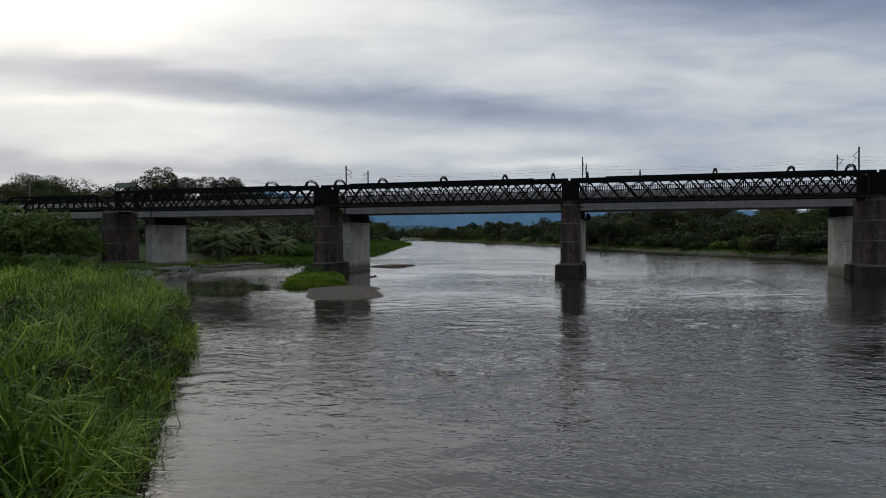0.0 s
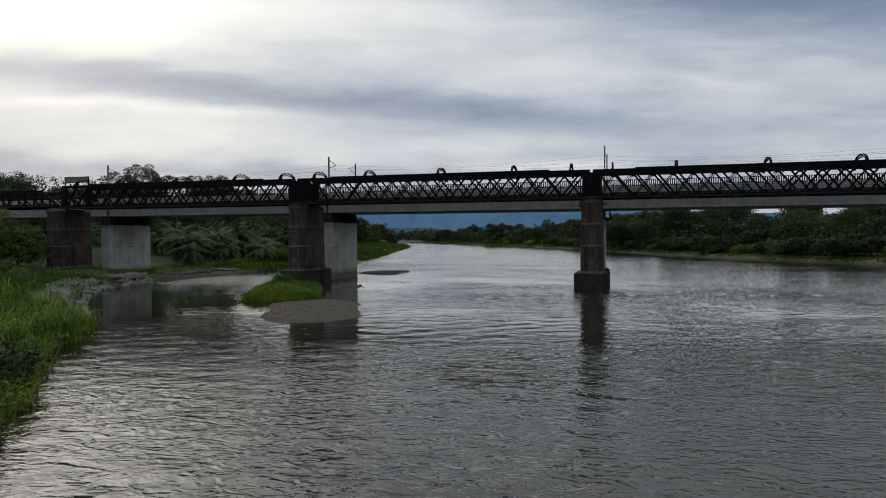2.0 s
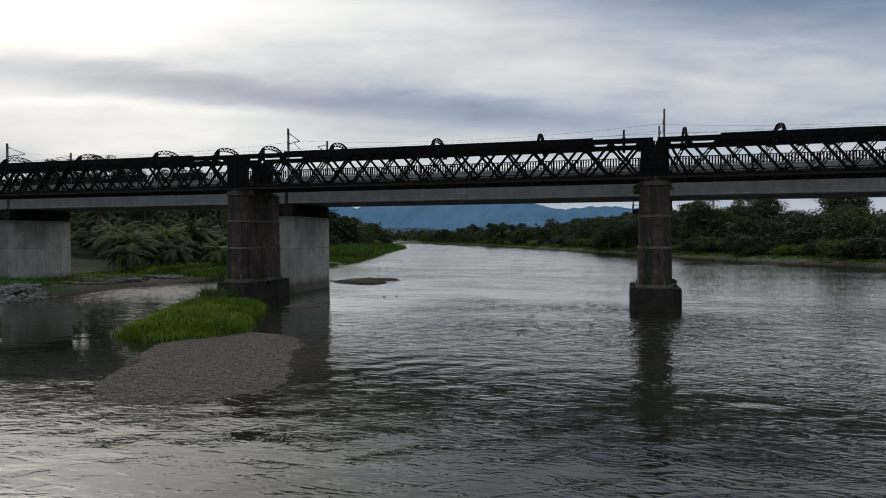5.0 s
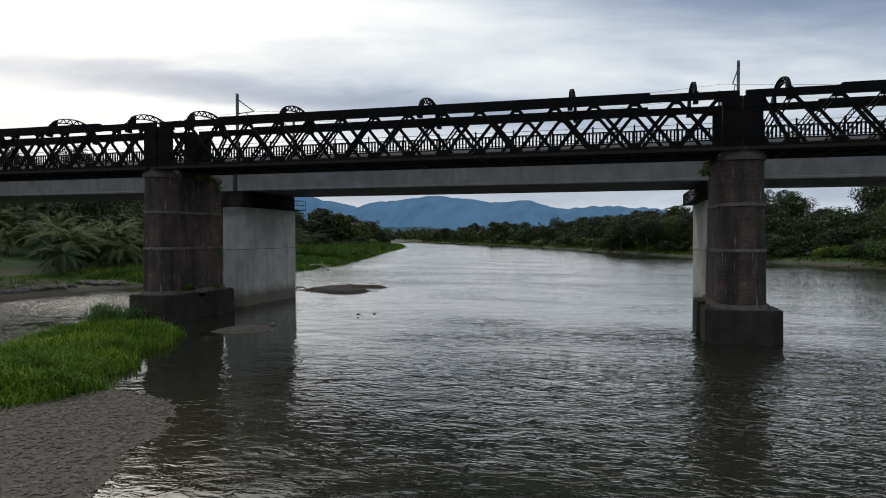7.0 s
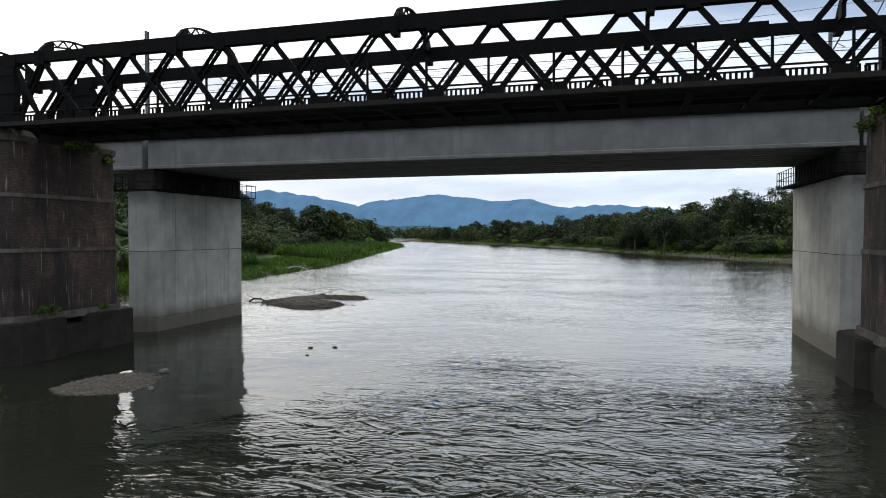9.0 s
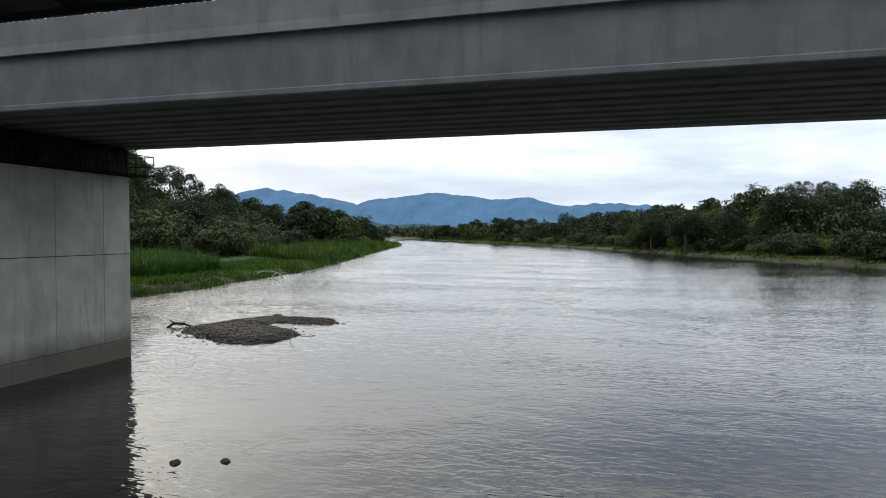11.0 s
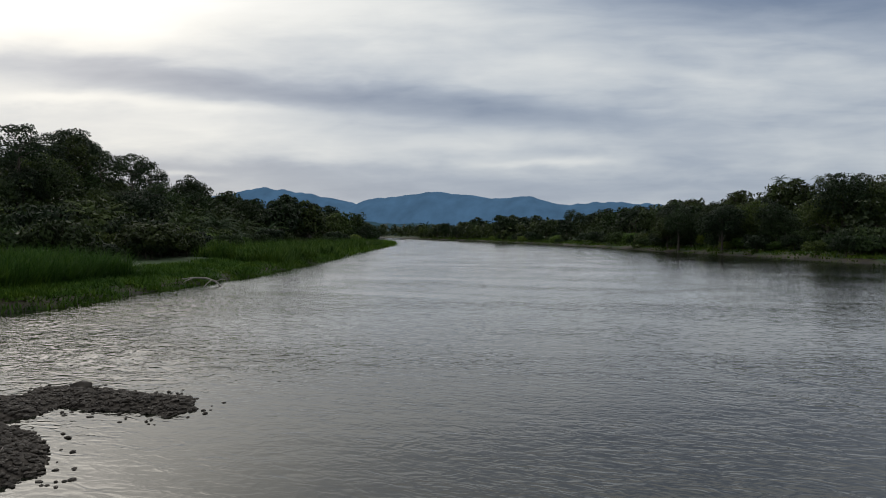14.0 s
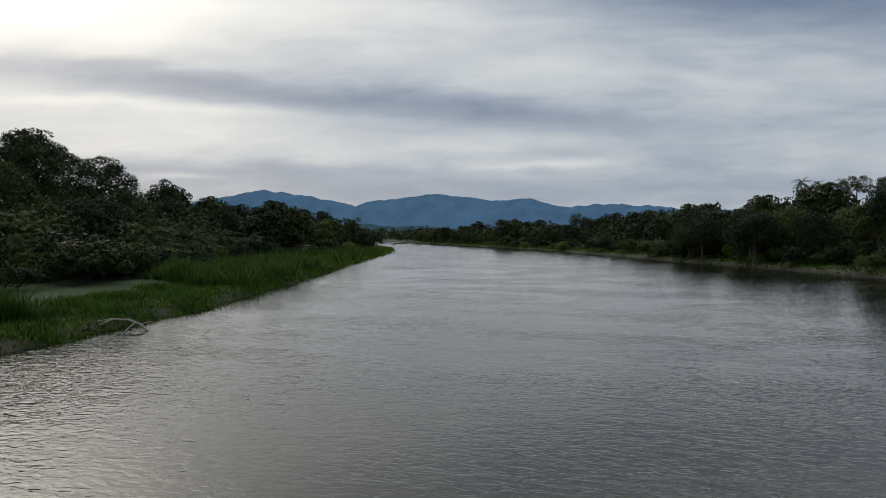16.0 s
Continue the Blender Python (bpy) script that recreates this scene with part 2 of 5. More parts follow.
def make_brick():
    m, n, b = material("old_brick", 0.9)
    co = n.put("ShaderNodeTexCoord").outputs["Object"]
    sepc = n.put("ShaderNodeSeparateXYZ")
    n.link(co, sepc.inputs[0])
    xy = n.math("ADD", sepc.outputs[0], sepc.outputs[1])
    cm = n.put("ShaderNodeCombineXYZ")
    n.link(xy, cm.inputs[0])
    n.link(sepc.outputs[2], cm.inputs[1])
    br = n.put("ShaderNodeTexBrick")
    n.link(cm.outputs[0], br.inputs["Vector"])
    for key, v in (("Scale", 1.0), ("Mortar Size", 0.013), ("Brick Width", 0.235), ("Row Height", 0.083), ("Bias", 0.0)):
        br.inputs[key].default_value = v
    br.inputs["Color1"].default_value = (0.060, 0.036, 0.030, 1)
    br.inputs["Color2"].default_value = (0.125, 0.080, 0.064, 1)
    br.inputs["Mortar"].default_value = (0.045, 0.036, 0.032, 1)
    blotch = n.noise(co, 0.45, 3.0, 0.6)
    soot = n.noise(n.mapped(co, (1.0, 1.0, 0.22)), 0.9, 5.0, 0.6)
    c = n.mix(n.ramp(soot, [(0.40, (0, 0, 0)), (0.58, (0.95, 0.95, 0.95))]), br.outputs[0], (0.020, 0.016, 0.015))
    c = n.mix(1.0, c, n.ramp(blotch, [(0.30, (0.42, 0.42, 0.44)), (0.5, (0.82, 0.80, 0.78)), (0.70, (1.45, 1.36, 1.28))]), "MULTIPLY")
    # lime washed out of the joints runs down below each stone band
    lime = n.noise(n.mapped(co, (4.5, 4.5, 0.25)), 1.6, 3.0, 0.5)
    below = n.math("ADD", n.math("PINGPONG", n.math("SUBTRACT", sepc.outputs[2], 9.0), 1.5), n.math("MULTIPLY", lime, -0.9))
    runs = n.math("MULTIPLY", n.ramp(lime, [(0.63, (0, 0, 0)), (0.72, (0.6, 0.6, 0.6))]), n.ramp(below, [(0.2, (1, 1, 1)), (0.7, (0.08, 0.08, 0.08))]))
    c = n.mix(runs, c, (0.34, 0.31, 0.28))
    n.link(c, b.inputs["Base Color"])
    n.link(n.bump(br.outputs["Fac"], -0.6, 0.02), b.inputs["Normal"])
    return m


def make_rough(name, dark, light, scale, rough=0.9, streak=0.35, bump=0.4, detail=6.0, spec=0.3):
    m, n, b = material(name, rough, spec=spec)
    co = n.put("ShaderNodeTexCoord").outputs["Object"]
    a = n.noise(co, scale, detail, 0.65)
    s = n.noise(n.mapped(co, (1.6, 1.6, 0.16)), scale * 0.8, 4.0, 0.6)
    c = n.ramp(a, [(0.3, dark), (0.7, light)])
    c = n.mix(n.ramp(s, [(0.42, (0, 0, 0)), (0.72, (streak, streak, streak))]), c, (dark[0] * 0.45, dark[1] * 0.45, dark[2] * 0.43))
    n.link(c, b.inputs["Base Color"])
    n.link(n.bump(n.noise(co, scale * 8, 4.0, 0.6), bump, 0.02), b.inputs["Normal"])
    return m


def make_concrete(name, light):
    m, n, b = material(name, 0.85)
    co = n.put("ShaderNodeTexCoord").outputs["Object"]
    p = pos_of(n)
    z = n.put("ShaderNodeSeparateXYZ")
    n.link(p, z.inputs[0])
    cloudy = n.noise(co, 0.55, 6.0, 0.6)
    runs = n.noise(n.mapped(co, (1.5, 1.5, 0.22)), 0.8, 6.0, 0.66, 0.6)
    c = n.ramp(cloudy, [(0.3, tuple(k * 0.62 for k in light)), (0.7, light)])
    cast = n.put("ShaderNodeObjectInfo").outputs["Random"]
    c = n.mix(1.0, c, n.ramp(cast, [(0.0, (0.80, 0.80, 0.79)), (1.0, (1.06, 1.06, 1.06))]), "MULTIPLY")
    c = n.mix(n.ramp(runs, [(0.50, (0, 0, 0)), (0.72, (0.62, 0.62, 0.62))]), c, tuple(k * 0.42 for k in light))
    # silt and algae left by floods just above the river
    line = n.math("ADD", z.outputs[2], n.math("MULTIPLY_ADD", n.noise(p, 0.7, 4.0), 0.9, -0.45))
    c = n.mix(n.ramp(n.math("MULTIPLY", line, 0.25), [(0.22, (0.85, 0.85, 0.85)), (0.50, (0, 0, 0))]), c, (0.085, 0.075, 0.048))
    n.link(c, b.inputs["Base Color"])
    n.link(n.bump(n.noise(co, 9.0, 4.0), 0.25, 0.01), b.inputs["Normal"])
    return m


WATER = make_water()
GROUND = make_ground()
LEAF_DARK = make_leaf("leaf_dark", (0.0080, 0.0165, 0.0060), (0.0400, 0.0660, 0.0200))
LEAF_MID = make_leaf("leaf_mid", (0.0130, 0.0270, 0.0080), (0.0640, 0.1020, 0.0270))
LEAF_PALE = make_leaf("leaf_pale", (0.0340, 0.0680, 0.0110), (0.1500, 0.2300, 0.0460), 0.55, 0.0, 0.28)
PALM_LEAF = make_leaf("palm_frond", (0.0200, 0.0420, 0.0140), (0.0700, 0.1150, 0.0400), 0.6)
GRASS = make_leaf("grass_blade", (0.030, 0.082, 0.010), (0.122, 0.235, 0.034), 0.65, 1, 0.25)
# darker copy of the grass, the far shores' shade put into its green
GRASS_SHADED = make_leaf("shaded_grass_blade", (0.020, 0.056, 0.008), (0.080, 0.152, 0.026), 0.8, 1)
GRASS_BRIGHT = make_leaf("bank_grass_blade", (0.044, 0.105, 0.010), (0.112, 0.210, 0.026), 0.8, 1)
SHOAL_PEBBLE = make_rough("dry_pebble", (0.055, 0.047, 0.039), (0.190, 0.165, 0.138), 3.0, 0.8)
GRASS_DRY = make_leaf("reed_blade", (0.045, 0.100, 0.018), (0.190, 0.290, 0.090), 0.8, 1)
BARK = make_rough("bark", (0.045, 0.036, 0.028), (0.12, 0.10, 0.08), 3.0)
STEEL = make_rough("old_black_steel", (0.0038, 0.0038, 0.0042), (0.0085, 0.0080, 0.0078), 1.5, 0.75, 0.5, 0.3, 6.0, 0.08)
RUST = make_rough("rusty_steel", (0.030, 0.018, 0.013), (0.085, 0.050, 0.035), 2.0, 0.8, 0.4, 0.4)
# near-black concrete: the shade under the decks is put into its colour
SHADED_CONCRETE = make_rough("shaded_concrete", (0.0120, 0.0115, 0.0105), (0.0500, 0.0460, 0.0410), 1.2, 0.9, 0.6, 0.3, 6.0, 0.1)
TIMBER = make_rough("old_timber", (0.0100, 0.0085, 0.0070), (0.0240, 0.0200, 0.0165), 2.0)
GALV = make_rough("galvanised_steel", (0.0880, 0.0935, 0.0990), (0.1430, 0.1485, 0.1540), 2.0, 0.5, 0.2, 0.1)
BRICK = make_brick()
STONE = make_rough("weathered_stone", (0.0560, 0.0490, 0.0420), (0.1500, 0.1340, 0.1150), 1.2)
FOOTING = make_rough("stained_footing", (0.0105, 0.0086, 0.0068), (0.0360, 0.0300, 0.0235), 0.9, 0.8, 0.6)
CONCRETE = make_concrete("pier_concrete", (0.56, 0.55, 0.505))
BEAM = make_concrete("beam_concrete", (0.305, 0.305, 0.31))
SHOAL = make_rough("pale_gravel", (0.044, 0.036, 0.029), (0.128, 0.108, 0.088), 5.0, 0.85, 0.2, 1.0, 8.0)
GRAVEL = make_rough("gravel", (0.0330, 0.0265, 0.0210), (0.0880, 0.0730, 0.0590), 5.0, 0.85, 0.2, 1.0, 8.0)
ROCK = make_rough("grey_rock", (0.0845, 0.0813, 0.0748), (0.2080, 0.2015, 0.1885), 1.5)
PEBBLE = make_rough("wet_pebble", (0.030, 0.024, 0.019), (0.098, 0.080, 0.064), 3.0, 0.7)
DRIFT = make_rough("bleached_driftwood", (0.20, 0.18, 0.15), (0.38, 0.35, 0.30), 4.0)
BOARD = make_rough("faded_board", (0.10, 0.13, 0.11), (0.17, 0.20, 0.17), 2.0)

# ---- mesh helpers ----
def box(bm, x0, x1, y0, y1, z0, z1):
    r = bmesh.ops.create_cube(bm, size=1.0)
    bmesh.ops.scale(bm, vec=(x1 - x0, y1 - y0, z1 - z0), verts=r["verts"])
    bmesh.ops.translate(bm, vec=((x0 + x1) / 2, (y0 + y1) / 2, (z0 + z1) / 2), verts=r["verts"])


def bar(bm, p, q, wide, deep, side=(0, 1, 0)):
    """A straight bar from p to q; deep is measured along side, wide across it."""
    p, q, s = Vector(p), Vector(q), Vector(side)
    d = (q - p).normalized()
    s = (s - d * s.dot(d)).normalized()
    t = d.cross(s)
    vs = []
    for end in (p, q):
        for a, b in ((-1, -1), (1, -1), (1, 1), (-1, 1)):
            vs.append(bm.verts.new(end + t * (a * wide / 2) + s * (b * deep / 2)))
    for f in ((0, 1, 2, 3), (7, 6, 5, 4), (0, 4, 5, 1), (1, 5, 6, 2), (2, 6, 7, 3), (3, 7, 4, 0)):
        bm.faces.new([vs[i] for i in f])


def tube(bm, points, radii, sides=6):
    """A tapering round limb through the points."""
    rings = []
    for i, p in enumerate(points):
        p = Vector(p)
        d = (Vector(points[min(i + 1, len(points) - 1)]) - Vector(points[max(i - 1, 0)])).normalized()
        s = d.orthogonal().normalized()
        t = d.cross(s)
        rings.append([bm.verts.new(p + (s * math.cos(k * math.tau / sides) + t * math.sin(k * math.tau / sides)) * radii[i]) for k in range(sides)])
    for a, b in zip(rings, rings[1:]):
        for k in range(sides):
            bm.faces.new((a[k], a[(k + 1) % sides], b[(k + 1) % sides], b[k]))
    bm.faces.new(rings[-1])
    bm.faces.new(rings[0][::-1])


def prism(bm, outline, z0, z1, shrink=0.0):
    """An upright block over an outline of (x, y); shrink draws its top in."""
    cx = sum(p[0] for p in outline) / len(outline)
    cy = sum(p[1] for p in outline) / len(outline)
    low = [bm.verts.new((x, y, z0)) for x, y in outline]
    high = []
    for x, y in outline:
        d = math.hypot(x - cx, y - cy)
        k = (d - shrink) / d
        high.append(bm.verts.new((cx + (x - cx) * k, cy + (y - cy) * k, z1)))
    n = len(outline)
    for i in range(n):
        bm.faces.new((low[i], low[(i + 1) % n], high[(i + 1) % n], high[i]))
    bm.faces.new(high)
    bm.faces.new(low[::-1])


def mesh_of(name, bm, mat, smooth=False):
    bmesh.ops.recalc_face_normals(bm, faces=bm.faces)
    me = bpy.data.meshes.new(name)
    bm.to_mesh(me)
    bm.free()
    me.materials.append(mat)
    if smooth:
        for p in me.polygons:
            p.use_smooth = True
    return me


def raw_mesh(name, verts, faces, mat, smooth=False):
    me = bpy.data.meshes.new(name)
    me.from_pydata(verts, [], faces)
    me.materials.append(mat)
    if smooth:
        me.polygons.foreach_set("use_smooth", [True] * len(me.polygons))
    return me


def part(name, bm, mat, parent, label="", smooth=False):
    ob = new(name, bm if isinstance(bm, bpy.types.Mesh) else mesh_of(name, bm, mat, smooth))
    ob.parent = parent
    return tagged(ob, label=label)


def thing(name, at, label, category, group=""):
    e = new(name)
    e.matrix_basis = Matrix.Translation(at)
    e.empty_display_size = 0.5
    return tagged(e, label, category, group)


def smooth(a, b, x):
    t = max(0.0, min(1.0, (x - a) / (b - a)))
    return t * t * (3 - 2 * t)


def along(table, y):
    """A value between the rows (y, value) of a table."""
    if y <= table[0][0]:
        return table[0][1]
    for (a, va), (b, vb) in zip(table, table[1:]):
        if y <= b:
            return va + (vb - va) * (y - a) / (b - a)
    return table[-1][1]


# ---- the river's two shores, as x at each y ----
LEFT = [(-80, -2), (0, -3), (20, -14), (43, -29.5), (65, -46), (90, -70), (106, -79.5), (121, -79.2), (128, -80.8), (136, -82), (146, -83), (158, -79), (180, -79),
        (222, -85), (280, -100), (330, -115), (454, -147), (528, -172), (545, -186), (600, -255), (900, -420), (1400, -800)]
RIGHT = [(-80, 170), (100, 118), (150, 88), (203, 54), (240, 32), (262, 19), (290, 7), (320, -3), (358, -20), (430, -46), (500, -74),
         (630, -135), (760, -200), (900, -275), (1400, -560)]


def land(x, y):
    """How far inland of the nearer shore a point lies (negative in the river)."""
    wob = noise.noise((x * 0.09, y * 0.09, 3.0)) * 1.6 + noise.noise((x * 0.35, y * 0.35, 7.0)) * 0.5
    return max(along(LEFT, y) - x, x - along(RIGHT, y)) + wob


def capsule(x, y, ax, ay, bx, by):
    t = max(0, min(1, ((x - ax) * (bx - ax) + (y - ay) * (by - ay)) / ((bx - ax) ** 2 + (by - ay) ** 2)))
    return math.hypot(x - ax - t * (bx - ax), y - ay - t * (by - ay))


def islet(x, y):
    """Height of the grassy islet and the shoal of gravel before it."""
    wob = noise.noise((x * 0.3, y * 0.3, 1.0)) * 0.9 + noise.noise((x * 0.9, y * 0.9, 5.0)) * 0.25
    a = 4.1 - capsule(x, y, -42.9, 92, -49.4, 106.3) + wob
    b = 4.1 - capsule(x, y, -31.3, 77, -36.8, 88.5) + wob
    h = -1.5
    h = max(h, -0.9 + 1.5 * smooth(-3, 2.5, a))
    h = max(h, -0.55 + 0.72 * smooth(-5, 1.6, b))
    c = 2.0 - math.hypot((x + 43.1) * 0.95, (y - 112.8) * 0.85) + wob * 0.5
    h = max(h, -0.5 + 0.62 * smooth(-2.2, 1.0, c))
    return h


def ground_z(x, y):
    d = land(x, y)
    left = x < along(LEFT, y) + 3
    if d < 0:
        return max(-1.5, d * 0.35) - 0.05
    h = 1.1 * smooth(0, 2.5, d) + 0.9 * smooth(3, 16, d)
    if left:
        hill = 17 * smooth(22, 120, d) * smooth(120, 190, y) * (1 - 0.75 * smooth(360, 520, y))
        flatten = smooth(118, 132, y) * (1 - smooth(146, 160, y))
        h = h * (1 - 0.55 * flatten)
    else:
        hill = 12 * smooth(25, 130, d) * smooth(180, 330, y) * (1 - 0.5 * smooth(520, 700, y))
    return h + hill + 0.25 * noise.noise((x * 0.15, y * 0.15, 0))


def make_ground_sheet():
    """One sheet, fine about the river and coarse to the horizon."""
    xs = sorted(set([-4500, -2800, -1600, -1000, -700, -520] + list(range(-420, -240, 20)) + list(range(-240, -120, 8)) + list(range(-120, 0, 2)) + list(range(0, 140, 5)) + list(range(140, 300, 20)) + [320, 420, 600, 1000, 1800, 3000, 4500]))
    ys = sorted(set([-1500, -600, -250, -120, -60] + list(range(-40, 260, 2)) + list(range(260, 560, 6)) + list(range(560, 940, 20)) + [960, 1100, 1300, 1700, 2400, 3400, 4700]))
    verts, faces = [], []
    for y in ys:
        for x in xs:
            verts.append((x, y, ground_z(x, y)))
    w_ = len(xs)
    for j in range(len(ys) - 1):
        for i in range(w_ - 1):
            a = j * w_ + i
            faces.append((a, a + 1, a + w_ + 1, a + w_))
    ob = new("ground", raw_mesh("ground", verts, faces, GROUND, True))
    tagged(ob, "grassy earth river banks rising to wooded hills", "ground", kind="structure")


make_ground_sheet()

def make_water_sheet():
    """The river's surface with low running waves, riffles over the shallows and calm water behind the islet."""
    xs = np.concatenate([np.array([-1100, -700, -450, -300, -200, -140, -110]), np.arange(-96, 46, 0.42), np.array([46, 60, 90, 140, 220, 400, 700])])
    ys = np.concatenate([np.array([-250, -100, -40, -10]), np.arange(2, 172, 0.42), np.arange(172, 240, 1.4), np.array([240, 260, 300, 360, 450, 560, 700, 900, 1200, 1550])])
    X, Y = np.meshgrid(xs, ys)
    r = np.random.RandomState(77)
    Z, R = np.zeros_like(X), np.zeros_like(X)
    for k in range(46):
        lam = r.uniform(1.1, 3.2)
        a = radians(106 + r.normal(0, 34))
        amp = 0.0030 * lam ** 0.6
        ph = r.uniform(0, math.tau)
        wander = 0.7 * np.sin(X * r.uniform(0.05, 0.2) + r.uniform(0, 6)) + 0.7 * np.sin(Y * r.uniform(0.05, 0.2) + r.uniform(0, 6))
        Z += amp * np.sin(math.tau / lam * (X * math.cos(a) + Y * math.sin(a)) + ph + wander)
        R += amp * np.sin(math.tau / (1.0 + lam * 0.35) * (X * math.cos(a + 0.4) + Y * math.sin(a + 0.4)) + ph * 2 + wander * 2)
    glide = 0.5 + 0.5 * np.sin(X * 0.10 + 1.3 * np.sin(Y * 0.05) + 0.8) * np.sin(Y * 0.07 + 1.1 * np.sin(X * 0.06))
    stir = 0.16 + 0.34 * glide
    calm = np.exp(-(((X + 54) / 21) ** 2 + ((Y - 82) / 21) ** 2))
    stir *= 1 - 0.92 * calm
    stir *= 1 - 0.85 * np.clip((Y - 116) / 22, 0, 1)
    stir *= 1 - 0.6 * np.exp(-(((X + 44) / 12) ** 2 + ((Y - 118) / 14) ** 2))
    rapid = np.zeros_like(X)
    for x, y, rx, ry in RAPIDS:
        rapid = np.maximum(rapid, np.exp(-(((X - x) / rx) ** 2 + ((Y - y) / ry) ** 2)))
    edge = np.clip((X + 96) / 8, 0, 1) * np.clip((44 - X) / 8, 0, 1) * np.clip((Y - 2) / 4, 0, 1) * np.clip((238 - Y) / 60, 0, 1)
    Z = (Z * stir + R * rapid * 0.8 + 0.03 * rapid) * edge
    v = np.stack([X, Y, Z], -1).reshape(-1, 3)
    n = len(xs)
    i = (np.arange(len(ys) - 1)[:, None] * n + np.arange(n - 1)[None, :]).reshape(-1, 1)
    f = i + np.array([[0, 1, n + 1, n]])
    ob = new("water", raw_mesh("water", v.tolist(), f.tolist(), WATER, True))
    tagged(ob, "murky grey-green river water with small ripples", "water", kind="structure")


make_water_sheet()


def shoal(name, label, x0, x1, y0, y1, height, mat, step=0.4):
    nx, ny = int((x1 - x0) / step), int((y1 - y0) / step)
    verts = [(x0 + i * step, y0 + j * step, height(x0 + i * step, y0 + j * step)) for j in range(ny + 1) for i in range(nx + 1)]
    faces = []
    for j in range(ny):
        for i in range(nx):
            a = j * (nx + 1) + i
            f = (a, a + 1, a + nx + 2, a + nx + 1)
            if max(verts[k][2] for k in f) > -0.5:
                faces.append(f)
    ob = new(name, raw_mesh(name, verts, faces, mat, True))
    return tagged(ob, label, "gravel bar", kind="structure")


def bar_z(x, y):
    wob = noise.noise((x * 0.5, y * 0.5, 9.0)) * 0.6 + noise.noise((x * 1.7, y * 1.7, 2.0)) * 0.3
    a = 3.0 - capsule(x, y, -53.3, 149.3, -49.6, 147.2) + wob
    b = 1.7 - capsule(x, y, -53.5, 153.5, -54.0, 151.0) + wob
    c = 1.25 - capsule(x, y, -53.5, 155.3, -48.3, 155.0) + wob
    d = max(a, b, c)
    return -0.35 + 0.62 * smooth(-1.3, 1.3, d) + 0.05 * noise.noise((x * 2.2, y * 2.2, 4.0))


shoal("islet", "low islet of silt and gravel with green grass", -66, -24, 66, 124, islet, SHOAL)
shoal("gravel_bar", "brown gravel bar barely above the river", -60, -44, 141, 160, bar_z, GRAVEL, 0.3)

# ---- the old railway bridge: lattice trusses on brick piers ----
ZB = 12.75          # underside of the trusses
PANEL, SHIFT = 2.75, -0.6
NEAR, FAR = -2.7, 2.7   # the two trusses, either side of the span's middle line
HALF = 22.65
MID_Y = 118.9
SPANS = [-76.25, -30.45, 15.25, 60.95]
PIERS = [-100.8, -53.3, -7.6, 38.1, 83.8]


def node_x(k):
    return max(-HALF + 0.9, min(HALF - 0.9, SHIFT + k * PANEL))


def laced(bm, p, q, y):
    """A strut of two flats tied with zigzag lacing."""
    d = Vector((q[0] - p[0], 0, q[2] - p[2]))
    n_ = Vector((-d.z, 0, d.x)).normalized() * 0.13
    for s in (-1, 1):
        bar(bm, Vector(p) + n_ * s, Vector(q) + n_ * s, 0.07, 0.22)
    steps = 12
    for i in range(steps):
        a = Vector(p) + d * (i / steps) + n_ * (1 if i % 2 else -1)
        b = Vector(p) + d * ((i + 1) / steps) + n_ * (-1 if i % 2 else 1)
        bar(bm, a, b, 0.045, 0.03)


